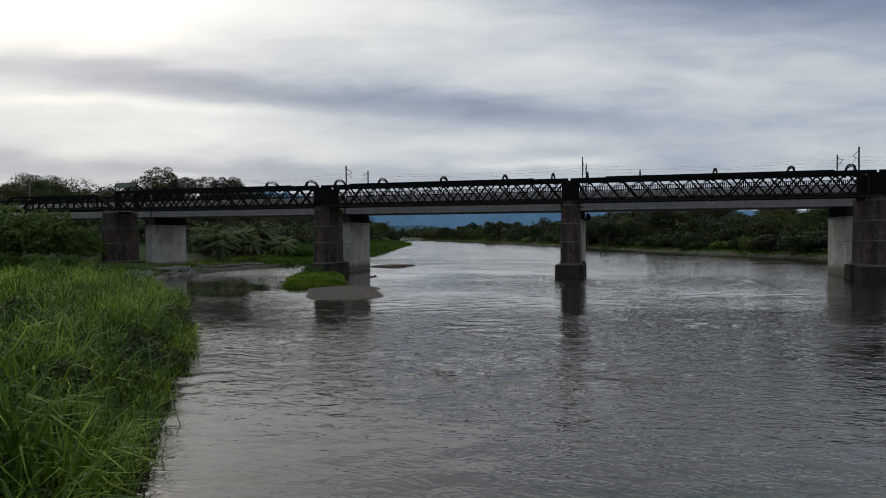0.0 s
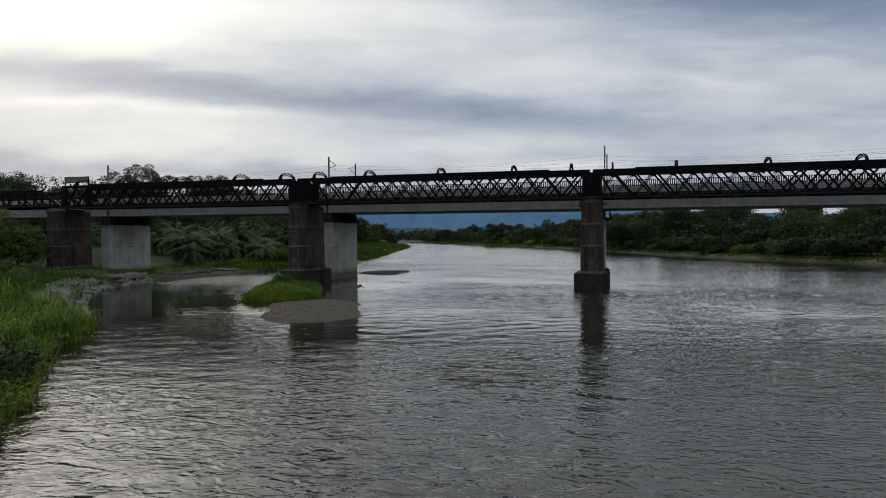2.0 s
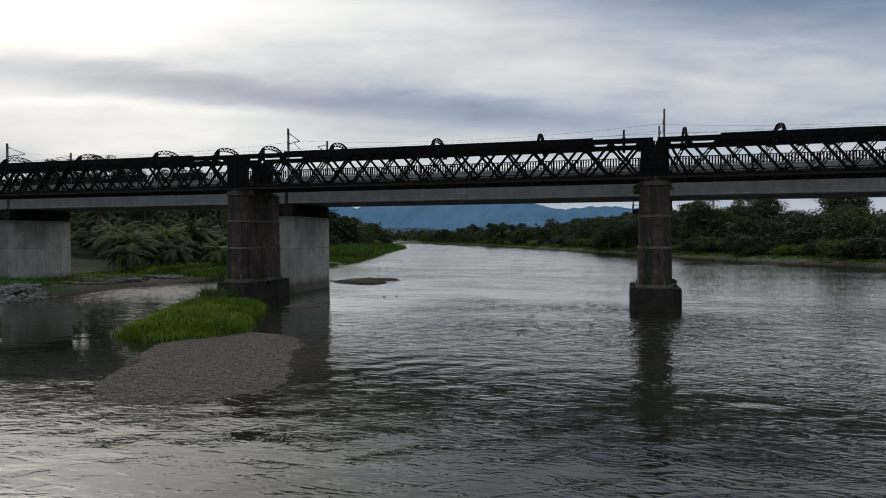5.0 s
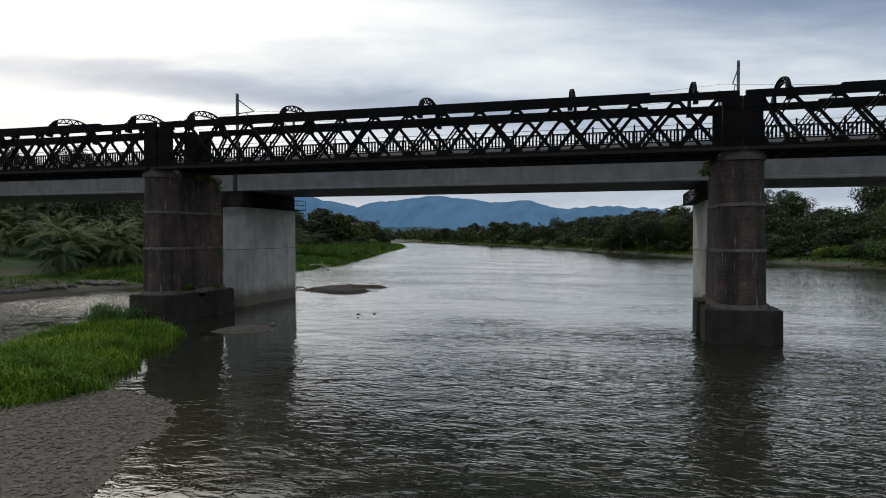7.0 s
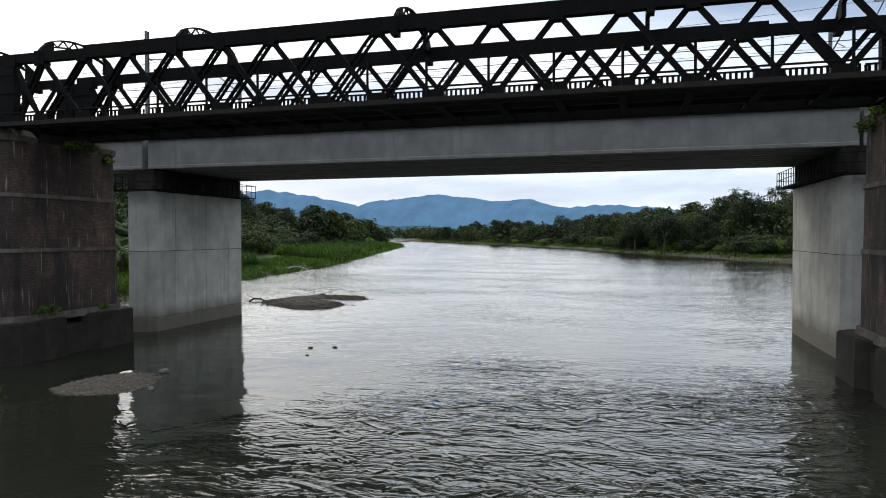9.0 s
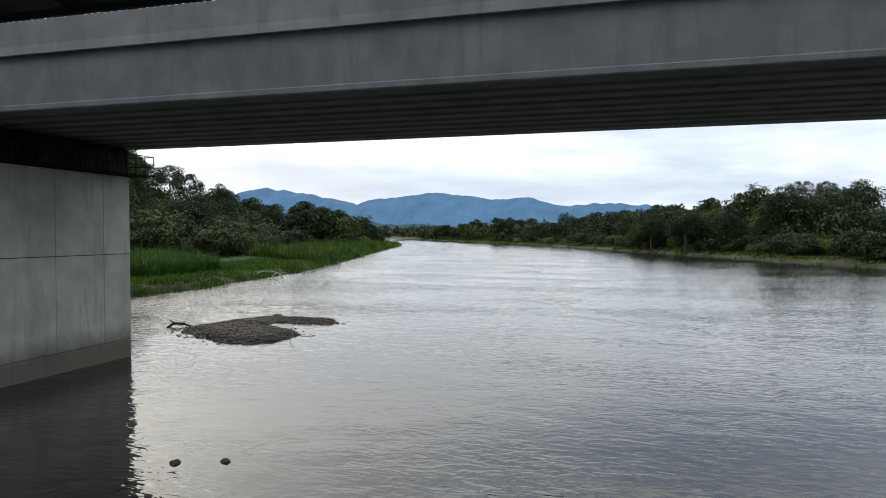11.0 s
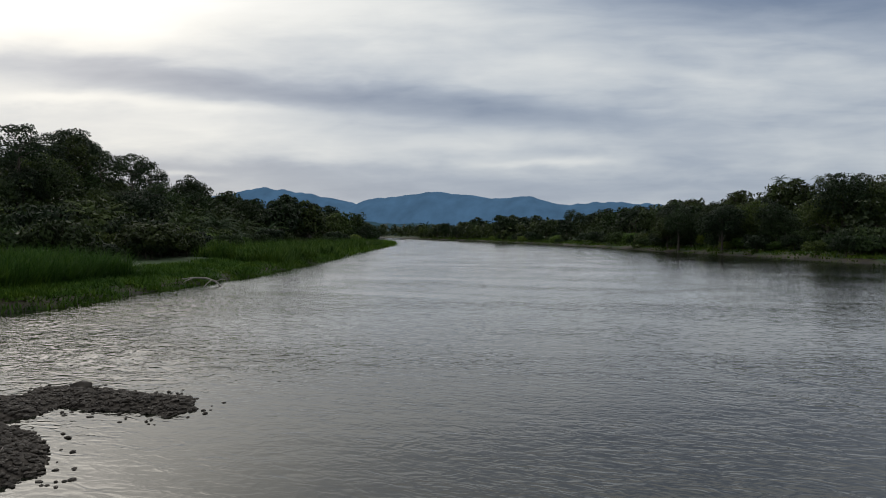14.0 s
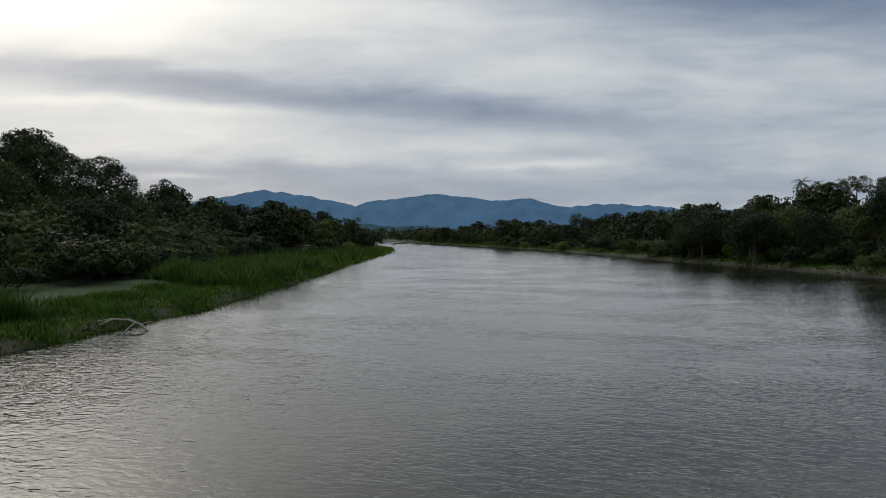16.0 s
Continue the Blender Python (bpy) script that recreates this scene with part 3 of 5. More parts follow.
def make_span():
    s = thing("truss_span", (SPANS[1], MID_Y, ZB), "black riveted iron lattice truss span of an old railway bridge", "railway bridge", "old bridge spans")
    for y in (NEAR, FAR):
        # top chord: a deep riveted box, heavier between the second panels
        bm = bmesh.new()
        box(bm, -HALF, HALF, y - 0.19, y + 0.19, 3.54, 4.03)
        box(bm, -HALF + 5.7, HALF - 5.7, y - 0.22, y + 0.22, 3.52, 4.18)
        for k in range(-8, 9):
            box(bm, node_x(k) - 0.30, node_x(k) + 0.30, y - 0.235, y + 0.235, 3.36, 3.80)
        part("top_chord", bm, STEEL, s)
        bm = bmesh.new()
        box(bm, -HALF, HALF, y - 0.24, y + 0.24, 0.0, 0.12)
        box(bm, -HALF, HALF, y - 0.20, y - 0.14, 0.0, 0.38)
        box(bm, -HALF, HALF, y + 0.14, y + 0.20, 0.0, 0.38)
        for k in range(-8, 9):
            prism(bm, [(node_x(k) - 0.55, y - 0.25), (node_x(k) + 0.55, y - 0.25), (node_x(k) + 0.55, y + 0.25), (node_x(k) - 0.55, y + 0.25)], 0.06, 0.74, 0.16)
        part("bottom_chord", bm, STEEL, s)
        for side in (-1, 1):
            bm = bmesh.new()
            a, b = sorted((side * (HALF + 0.17), side * (HALF - 1.05)))
            box(bm, a, b, y - 0.20, y + 0.20, 0.0, 3.66)
            for z in (0.9, 1.9, 2.9):
                box(bm, a + 0.03, b - 0.03, y - 0.24, y + 0.24, z, z + 0.10)
            part("end_post", bm, STEEL, s)
        for k in range(-8, 8):
            for p, q, rising in ((k, k + 1, True), (k + 1, k, False)):
                bm = bmesh.new()
                off = 0.09 if rising else -0.09
                a, b = (node_x(p), y + off, 0.30), (node_x(q), y + off, 3.7)
                if abs(a[0] - b[0]) < 1.2:
                    bm.free()
                    continue
                if rising and k < 1:
                    laced(bm, a, b, y)
                else:
                    bar(bm, a, b, 0.25, 0.10)
                part("diagonal", bm, STEEL, s)
    # curved sway frames over the track
    for x in (-20.0, -11.4, 0.3, 11.5, 19.9):
        bm = bmesh.new()
        n = 14
        rise = lambda t: 1.22 * math.sin(math.pi * t) ** 0.42
        for i in range(n):
            t0, t1 = i / n, (i + 1) / n
            y0, y1 = NEAR + (FAR - NEAR) * t0, NEAR + (FAR - NEAR) * t1
            z0, z1 = 4.0 + rise(t0), 4.0 + rise(t1)
            bar(bm, (x, y0, z0), (x, y1, z1), 0.07, 0.20, (1, 0, 0))
            c0, c1 = 0.42 * math.sin(math.pi * t0) ** 0.3, 0.42 * math.sin(math.pi * t1) ** 0.3
            bar(bm, (x, y0, z0 - c0), (x, y1, z1 - c1), 0.07, 0.20, (1, 0, 0))
            bar(bm, (x, y0, z0 - (c0 if i % 2 else 0)), (x, y1, z1 - (0 if i % 2 else c1)), 0.05, 0.08, (1, 0, 0))
        for y, sgn in ((NEAR, 1), (FAR, -1)):
            v = [bm.verts.new(c) for c in ((x - 0.10, y - 0.25 * sgn, 3.9), (x - 0.10, y + 0.85 * sgn, 3.9), (x - 0.10, y + 0.80 * sgn, 4.0 + rise(0.15)), (x - 0.10, y + 0.40 * sgn, 4.0 + rise(0.075)), (x - 0.10, y + 0.08 * sgn, 4.0 + rise(0.02)))]
            u_ = [bm.verts.new(c.co + Vector((0.20, 0, 0))) for c in v]
            bm.faces.new(v), bm.faces.new(u_[::-1])
            for i in range(5):
                bm.faces.new((v[i], u_[i], u_[(i + 1) % 5], v[(i + 1) % 5]))
            box(bm, x - 0.16, x + 0.16, y - 0.26, y + 0.26, 3.3, 4.1)
        part("sway_frame", bm, STEEL, s)
    # floor: cross girders, stringers, sleepers and rails
    for k in range(-8, 9):
        bm = bmesh.new()
        x = node_x(k)
        box(bm, x - 0.03, x + 0.03, NEAR, FAR, 0.03, 0.44)
        box(bm, x - 0.17, x + 0.17, NEAR, FAR, 0.03, 0.07)
        box(bm, x - 0.17, x + 0.17, NEAR, FAR, 0.42, 0.46)
        part("cross_girder", bm, STEEL, s)
    for y in (-0.75, 0.75):
        bm = bmesh.new()
        box(bm, -HALF, HALF, y - 0.03, y + 0.03, 0.10, 0.48)
        box(bm, -HALF, HALF, y - 0.14, y + 0.14, 0.462, 0.50)
        box(bm, -HALF, HALF, y - 0.14, y + 0.14, 0.08, 0.12)
        part("stringer", bm, STEEL, s)
    sleeper = bmesh.new()
    box(sleeper, -0.12, 0.12, -1.25, 1.25, 0, 0.15)
    sleeper_mesh = mesh_of("sleeper", sleeper, TIMBER)
    for i in range(64):
        o = part("sleeper", sleeper_mesh, None, s)
        o.location = (-HALF + 0.4 + i * 0.695, 0, 0.505)
    for y in (-0.52, 0.52):
        bm = bmesh.new()
        box(bm, -HALF, HALF, y - 0.06, y + 0.06, 0.66, 0.675)
        box(bm, -HALF, HALF, y - 0.012, y + 0.012, 0.675, 0.76)
        box(bm, -HALF, HALF, y - 0.034, y + 0.034, 0.76, 0.80)
        part("rail", bm, RUST, s)
    # footway outside the nearer truss
    bm = bmesh.new()
    box(bm, -HALF - 0.15, HALF + 0.15, -3.98, -3.05, 0.04, 0.10)
    box(bm, -HALF - 0.15, HALF + 0.15, -4.03, -3.97, -0.06, 0.16)
    part("footway", bm, TIMBER, s, "dark timber footway on brackets")
    for k in range(-8, 9):
        bm = bmesh.new()
        x = node_x(k)
        bar(bm, (x, -2.9, -0.02), (x, -4.0, -0.02), 0.10, 0.10)
        bar(bm, (x, -2.75, 0.30), (x, -3.9, 0.02), 0.06, 0.06, (1, 0, 0))
        part("bracket", bm, STEEL, s)
        bm = bmesh.new()
        tube(bm, [(x, -3.94, -0.06), (x, -3.94, 1.80), (x, -3.94, 1.86)], [0.06, 0.06, 0.03], 8)
        part("railing_post", bm, STEEL, s)
    for z, r, mat in ((1.72, 0.016, STEEL), (1.34, 0.016, STEEL), (0.98, 0.016, STEEL), (0.62, 0.045, STEEL)):
        bm = bmesh.new()
        tube(bm, [(-HALF - 0.2, -3.90 if r > 0.02 else -3.99, z), (HALF + 0.2, -3.90 if r > 0.02 else -3.99, z)], [r, r], 6)
        part("railing_wire" if r < 0.02 else "conduit", bm, mat, s)
    return s


span = make_span()
for cx in SPANS:
    if cx != SPANS[1]:
        copy_thing(span, pose(cx, MID_Y, ZB))


def make_approach():
    """The lighter girder span on the bank."""
    s = thing("approach_span", (-114.6, MID_Y, ZB), "black iron pony truss approach span of an old railway bridge", "railway bridge", "old bridge spans")
    half, top = 14.6, 3.35
    for y in (NEAR, FAR):
        bm = bmesh.new()
        box(bm, -half + 3.4, half - 3.4, y - 0.2, y + 0.2, top - 0.4, top)
        bar(bm, (-half, y, 0.6), (-half + 3.5, y, top - 0.2), 0.36, 0.4)
        bar(bm, (half, y, 0.6), (half - 3.5, y, top - 0.2), 0.36, 0.4)
        part("top_chord", bm, STEEL, s)
        bm = bmesh.new()
        box(bm, -half, half, y - 0.22, y + 0.22, 0.2, 0.85)
        part("bottom_chord", bm, STEEL, s)
        for i in range(-3, 4):
            bm = bmesh.new()
            bar(bm, (i * 3.7, y, 0.5), (i * 3.7, y, top - 0.2), 0.30, 0.25)
            part("upright", bm, STEEL, s)
            if i < 3:
                bm = bmesh.new()
                a, b = (0.5, top - 0.2) if i < 0 else (top - 0.2, 0.5)
                bar(bm, (i * 3.7, y, a), ((i + 1) * 3.7, y, b), 0.24, 0.12)
                part("diagonal", bm, STEEL, s)
    bm = bmesh.new()
    box(bm, -half, half, -3.9, 2.9, 0.35, 0.62)
    part("deck", bm, TIMBER, s)
    for i in range(-5, 6):
        bm = bmesh.new()
        tube(bm, [(i * 2.8, -3.9, 0.5), (i * 2.8, -3.9, 1.85)], [0.06, 0.05], 6)
        part("railing_post", bm, STEEL, s)


make_approach()


def stadium(half_w, y0, y1, n=10):
    """An outline with round ends: from y0 to y1, half_w wide either side."""
    pts = []
    for i in range(n + 1):
        a = math.pi + math.pi * i / n
        pts.append((half_w * math.cos(a), y0 + half_w + half_w * math.sin(a)))
    for i in range(n + 1):
        a = math.pi * i / n
        pts.append((half_w * math.cos(a), y1 - half_w + half_w * math.sin(a)))
    return pts


def make_brick_pier(x):
    """A tall brick pier with round noses, stone string courses, domed caps and a stepped footing."""
    s = thing("brick_pier", (x, 119.9, 0), "dark weathered brick bridge pier with stone bands and a stained footing", "bridge pier", "old bridge piers")
    y0, y1 = -4.9, 4.2
    for z0, z1, w0 in ((2.2, 6.0, 1.58), (6.22, 9.05, 1.50), (9.27, 12.15, 1.43)):
        bm = bmesh.new()
        prism(bm, stadium(w0, y0 + (1.58 - w0), y1 - (1.58 - w0), 14), z0 - 0.05, z1 + 0.05, 0.05)
        part("shaft", bm, BRICK, s)
    for z0, w0 in ((6.0, 1.62), (9.05, 1.54)):
        bm = bmesh.new()
        prism(bm, stadium(w0, y0 - 0.04 + (1.58 - w0 + 0.06), y1 + 0.04 - (1.58 - w0 + 0.06), 14), z0, z0 + 0.22, 0.05)
        part("string_course", bm, STONE, s)
    for ya, sgn in ((y0 + 0.1, 1), (y1 - 0.1, -1)):
        bm = bmesh.new()
        cy = ya + sgn * 1.45
        r = 1.52
        ring = [(r * math.cos(a), cy + r * math.sin(a)) for a in [math.tau * i / 28 for i in range(28)]]
        prism(bm, ring, 12.10, 12.40, -0.05)
        prism(bm, [(px * 1.0, cy + (py - cy) * 1.0) for px, py in ring], 12.40, 12.72, 0.16)
        prism(bm, [(px * 0.895, cy + (py - cy) * 0.895) for px, py in ring], 12.72, 12.98 if sgn > 0 else 12.74, 0.55)
        part("cap", bm, STONE, s)
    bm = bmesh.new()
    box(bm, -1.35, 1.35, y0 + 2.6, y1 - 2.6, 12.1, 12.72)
    part("bearing_block", bm, SHADED_CONCRETE, s)
    # two footing blocks with cut corners, joined by a lower web
    for ya, yb in ((-5.4, -0.9), (0.1, 4.45)):
        bm = bmesh.new()
        c, hw = 0.75, 2.42
        prism(bm, [(-hw, ya + c), (-hw + c, ya), (hw - c, ya), (hw, ya + c), (hw, yb - c), (hw - c, yb), (-hw + c, yb), (-hw, yb - c)], -1.6, 2.22, 0.06)
        bmesh.ops.bevel(bm, geom=[e for e in bm.edges if e.calc_length() > 0.5 and min(v.co.z for v in e.verts) > 2], offset=0.06, segments=2, affect="EDGES")
        part("footing", bm, FOOTING, s)
    bm = bmesh.new()
    prism(bm, stadium(1.82, y0 - 0.26, y1 + 0.26, 14), 2.10, 2.52, 0.10)
    part("plinth", bm, STONE, s)
    bm = bmesh.new()
    box(bm, -1.9, 1.9, -1.2, 0.4, -1.6, 1.75)
    part("footing_web", bm, FOOTING, s)
    return s


pier = make_brick_pier(PIERS[0])
for px in PIERS[1:]:
    copy_thing(pier, pose(px, 119.9, 0))

# ---- the new railway bridge behind: concrete beams on wall piers ----
NEW_PIERS = [-146.7, -100.3, -53.75, -7.45, 38.5, 84.6]
Y0, Y1 = 128.4, 139.8
NEW_Y = 134.1
SOFFIT = 11.75


def make_wall_pier(x):
    s = thing("concrete_pier", (x, 133.4, 0), "pale grey concrete wall pier with a silt-stained foot", "bridge pier", "new bridge piers")
    hw, ya, yb = 1.2, -5.9, 5.95
    for z0, z1 in ((-1.6, 1.0), (1.03, 5.78), (5.82, 10.1)):
        c = 0.45
        cuts = [ya, -3.35, 0.4, 3.55, yb] if z0 > 1 else [ya, yb]
        for a, b in zip(cuts, cuts[1:]):
            p, q = a + (0.015 if a > ya else 0), b - (0.015 if b < yb else 0)
            front = [(-hw, p + c), (-hw + c, p), (hw - c, p), (hw, p + c)] if a == ya else [(-hw, p), (hw, p)]
            rear = [(hw, q - c), (hw - c, q), (-hw + c, q), (-hw, q - c)] if b == yb else [(hw, q), (-hw, q)]
            bm = bmesh.new()
            prism(bm, front + rear, z0, z1)
            part("wall_panel", bm, CONCRETE, s)
    bm = bmesh.new()
    box(bm, -hw + 0.03, hw - 0.03, ya + 0.5, yb - 0.5, 0.9, 10.0)
    part("wall_core", bm, FOOTING, s)
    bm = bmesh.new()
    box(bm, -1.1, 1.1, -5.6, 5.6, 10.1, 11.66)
    part("crosshead", bm, SHADED_CONCRETE, s, "stained concrete crosshead darkened for the shade beneath the deck")
    for k in range(9):
        bm = bmesh.new()
        box(bm, -0.9, 0.9, -5.2 + k * 1.26, -4.6 + k * 1.26, 11.66, 11.75)
        part("bearing", bm, STEEL, s)
    # inspection platform with railings round the head
    for sx in (-1, 1):
        bm = bmesh.new()
        a, b = sorted((sx * 1.12, sx * 2.1))
        box(bm, a, b, ya - 0.6, yb + 0.6, 10.16, 10.22)
        deck = part("platform", bm, STEEL, s)
        for i in range(19):
            bm = bmesh.new()
            y = ya - 0.55 + i * (yb - ya + 1.1) / 18
            tube(bm, [(sx * 2.05, y, 10.2), (sx * 2.05, y, 11.3)], [0.028, 0.028], 6)
            part("platform_post", bm, STEEL, deck)
        for z in (10.75, 11.28):
            bm = bmesh.new()
            tube(bm, [(sx * 2.05, ya - 0.58, z), (sx * 2.05, yb + 0.58, z)], [0.025, 0.025], 6)
            part("platform_rail", bm, STEEL, s)
    for ye in (ya - 0.55, yb + 0.55):
        for z in (10.75, 11.28):
            bm = bmesh.new()
            tube(bm, [(-2.05, ye, z), (2.05, ye, z)], [0.025, 0.025], 6)
            part("platform_rail", bm, STEEL, s)
        bm = bmesh.new()
        box(bm, -2.1, 2.1, min(ye, ye + math.copysign(0.5, -ye)), max(ye, ye + math.copysign(0.5, -ye)), 10.16, 10.22)
        part("platform", bm, STEEL, s)
    return s


wall_pier = make_wall_pier(NEW_PIERS[0])
for px in NEW_PIERS[1:]:
    copy_thing(wall_pier, pose(px, 133.4, 0))


def make_beam_span(x):
    s = thing("beam_span", (x, NEW_Y, SOFFIT), "grey precast concrete beam span of a new railway bridge", "railway bridge", "new bridge spans")
    half = 22.95
    n = 9
    pitch = (Y1 - Y0 - 1.0) / (n - 1)
    for i in range(n):
        y = -(Y1 - Y0) / 2 + 0.5 + i * pitch
        bm = bmesh.new()
        prof = [(-0.36, 0.0), (0.36, 0.0), (0.40, 0.05), (0.40, 0.24), (0.14, 0.42), (0.14, 1.75), (0.48, 1.92), (0.48, 2.15), (-0.48, 2.15), (-0.48, 1.92), (-0.14, 1.75), (-0.14, 0.42), (-0.40, 0.24), (-0.40, 0.05)]
        if i in (0, n - 1):
            sg = -1 if i == 0 else 1
            prof = [(sg * a, b) for a, b in ((-0.46, 0.0), (0.52, 0.0), (0.56, 0.05), (0.56, 0.22), (0.50, 0.27), (0.50, 2.15), (-0.48, 2.15), (-0.48, 1.92), (-0.14, 1.75), (-0.14, 0.42), (-0.50, 0.24), (-0.50, 0.05))]
        ends = [[bm.verts.new((sx * half, y + a, b)) for a, b in prof] for sx in (-1, 1)]
        m = len(prof)
        for k in range(m):
            bm.faces.new((ends[0][k], ends[0][(k + 1) % m], ends[1][(k + 1) % m], ends[1][k]))
        bm.faces.new(ends[0]), bm.faces.new(ends[1][::-1])
        part("beam", bm, BEAM, s)
    bm = bmesh.new()
    box(bm, -half, half, -(Y1 - Y0) / 2 - 0.25, (Y1 - Y0) / 2 + 0.25, 2.155, 2.5)
    part("deck_slab", bm, BEAM, s)
    for sy in (-1, 1):
        bm = bmesh.new()
        y = sy * ((Y1 - Y0) / 2 + 0.10)
        box(bm, -half, half, y - 0.15, y + 0.15, 2.5, 3.45)
        part("parapet", bm, BEAM, s)
        bm = bmesh.new()
        box(bm, -half, half, y - 0.05, y + 0.05, 4.37, 4.47)
        box(bm, -half, half, y - 0.04, y + 0.04, 3.53, 3.59)
        part("top_rail", bm, STEEL, s)
        picket = bmesh.new()
        box(picket, -0.075, 0.075, -0.03, 0.03, 3.45, 4.38)
        picket_mesh = mesh_of("picket", picket, STEEL)
        for i in range(149):
            o = part("picket", picket_mesh, None, s)
            o.location = (-half + 0.2 + i * 0.3105, y, 0)
    for y in (-2.7, -1.5, 1.5, 2.7):
        bm = bmesh.new()
        box(bm, -half, half, y - 0.04, y + 0.04, 2.72, 2.90)
        part("rail", bm, RUST, s)
    return s


beam_span = make_beam_span(-30.6)
for i, nx in enumerate(NEW_PIERS[:-1]):
    cx = (nx + NEW_PIERS[i + 1]) / 2
    if abs(cx + 30.6) > 1:
        copy_thing(beam_span, pose(cx, NEW_Y, SOFFIT))


def make_mast(y, sgn):
    s = thing("catenary_mast", (0, y, 13.6), "slim grey steel overhead-line mast with a bracket arm", "mast", "overhead line masts")
    bm = bmesh.new()
    for dy in (-0.12, 0.12):
        box(bm, -0.10, 0.10, dy - 0.012, dy + 0.012, 0, 8.0)
    box(bm, -0.012, 0.012, -0.12, 0.12, 0, 8.0)
    part("pole", bm, GALV, s)
    bm = bmesh.new()
    tube(bm, [(0, 0.1 * sgn, 6.0), (0, 3.1 * sgn, 6.75)], [0.055, 0.055], 6)
    tube(bm, [(0, 0.1 * sgn, 7.4), (0, 3.1 * sgn, 6.8)], [0.05, 0.05], 6)
    tube(bm, [(0, 1.6 * sgn, 6.35), (0, 3.3 * sgn, 5.65)], [0.035, 0.035], 6)
    arm = part("bracket_arm", bm, GALV, s)
    for yy, zz in ((0.35, 6.06), (0.35, 7.35)):
        bm = bmesh.new()
        tube(bm, [(0, yy * sgn - 0.12, zz), (0, yy * sgn + 0.12, zz)], [0.07, 0.07], 8)
        part("insulator", bm, STONE, arm, "pale ceramic insulator")
    return s


near_mast = make_mast(127.95, 1)
far_mast = make_mast(139.9, -1)
for i, nx in enumerate(NEW_PIERS):
    x = nx + (1.3 if i == 3 else 0.55)
    if i == 0:
        near_mast.location.x = far_mast.location.x = x
    else:
        copy_thing(near_mast, pose(x, 127.95, 13.6))
        copy_thing(far_mast, pose(x, 139.9, 13.6))
for y in (131.1, 136.8):
    for z, sag in ((20.4, 0.9), (19.25, 0.0)):
        for a, b in zip(NEW_PIERS, NEW_PIERS[1:]):
            bm = bmesh.new()
            pts = [(a + 0.4 + (b - a) * t / 12, y, z - sag * 4 * (t / 12) * (1 - t / 12)) for t in range(13)]
            tube(bm, pts, [0.013] * 13, 4)
            tagged(new("overhead_wire", mesh_of("overhead_wire", bm, STEEL)), "thin dark overhead electric wire", "wire", "overhead wires")

# ---- plants ----
def leaves_mesh(name, centres, normals, sizes, mat):
    """Many small pointed leaf sprays, one triangle each."""
    c, nrm, sz = np.asarray(centres), np.asarray(normals), np.asarray(sizes)[:, None]
    nrm = nrm / np.linalg.norm(nrm, axis=1, keepdims=True)
    t = np.cross(nrm, np.random.normal(size=c.shape))
    t /= np.linalg.norm(t, axis=1, keepdims=True)
    b = np.cross(nrm, t)
    k = len(c)
    v = np.empty((k, 3, 3))
    v[:, 0] = c - t * sz * 0.45 + b * sz * 0.36
    v[:, 1] = c - t * sz * 0.45 - b * sz * 0.36
    v[:, 2] = c + t * sz * 0.65
    f = np.arange(k * 3).reshape(k, 3)
    return raw_mesh(name, v.reshape(-1, 3).tolist(), f.tolist(), mat)


def crown_mesh(name, mat, radius, height, base, clumps, leaves, leaf, rng, flat=0.75):
    """A crown of uneven clumps, each a shell of leaf cards, set over a rounded body."""
    cs, ns, ss = [], [], []
    for i in range(clumps):
        a = i * 2.399 + rng.uniform(-0.5, 0.5)
        e = math.asin(max(-0.6, min(1, -0.55 + 1.55 * (i + rng.uniform(0, 1)) / clumps)))
        r = rng.uniform(0.45, 0.88)
        centre = np.array((radius * r * math.cos(e) * math.cos(a), radius * r * math.cos(e) * math.sin(a), base + height * (0.42 + 0.48 * r * math.sin(e))))
        size = radius * rng.uniform(0.24, 0.46)
        n = int(leaves * (size / radius / 0.33) ** 1.6)
        d = np.random.normal(size=(n, 3))
        d /= np.linalg.norm(d, axis=1, keepdims=True)
        d[:, 2] = np.where(d[:, 2] < -0.45, -d[:, 2], d[:, 2])
        rad = size * np.random.uniform(0.70, 1.15, size=(n, 1))
        cs.append(centre + d * rad * np.array((1, 1, flat)))
        ns.append(d + np.random.normal(scale=0.45, size=(n, 3)))
        ss.append(np.random.uniform(0.55, 1.4, size=n) * leaf)
    return leaves_mesh(name, np.concatenate(cs), np.concatenate(ns), np.concatenate(ss), mat)


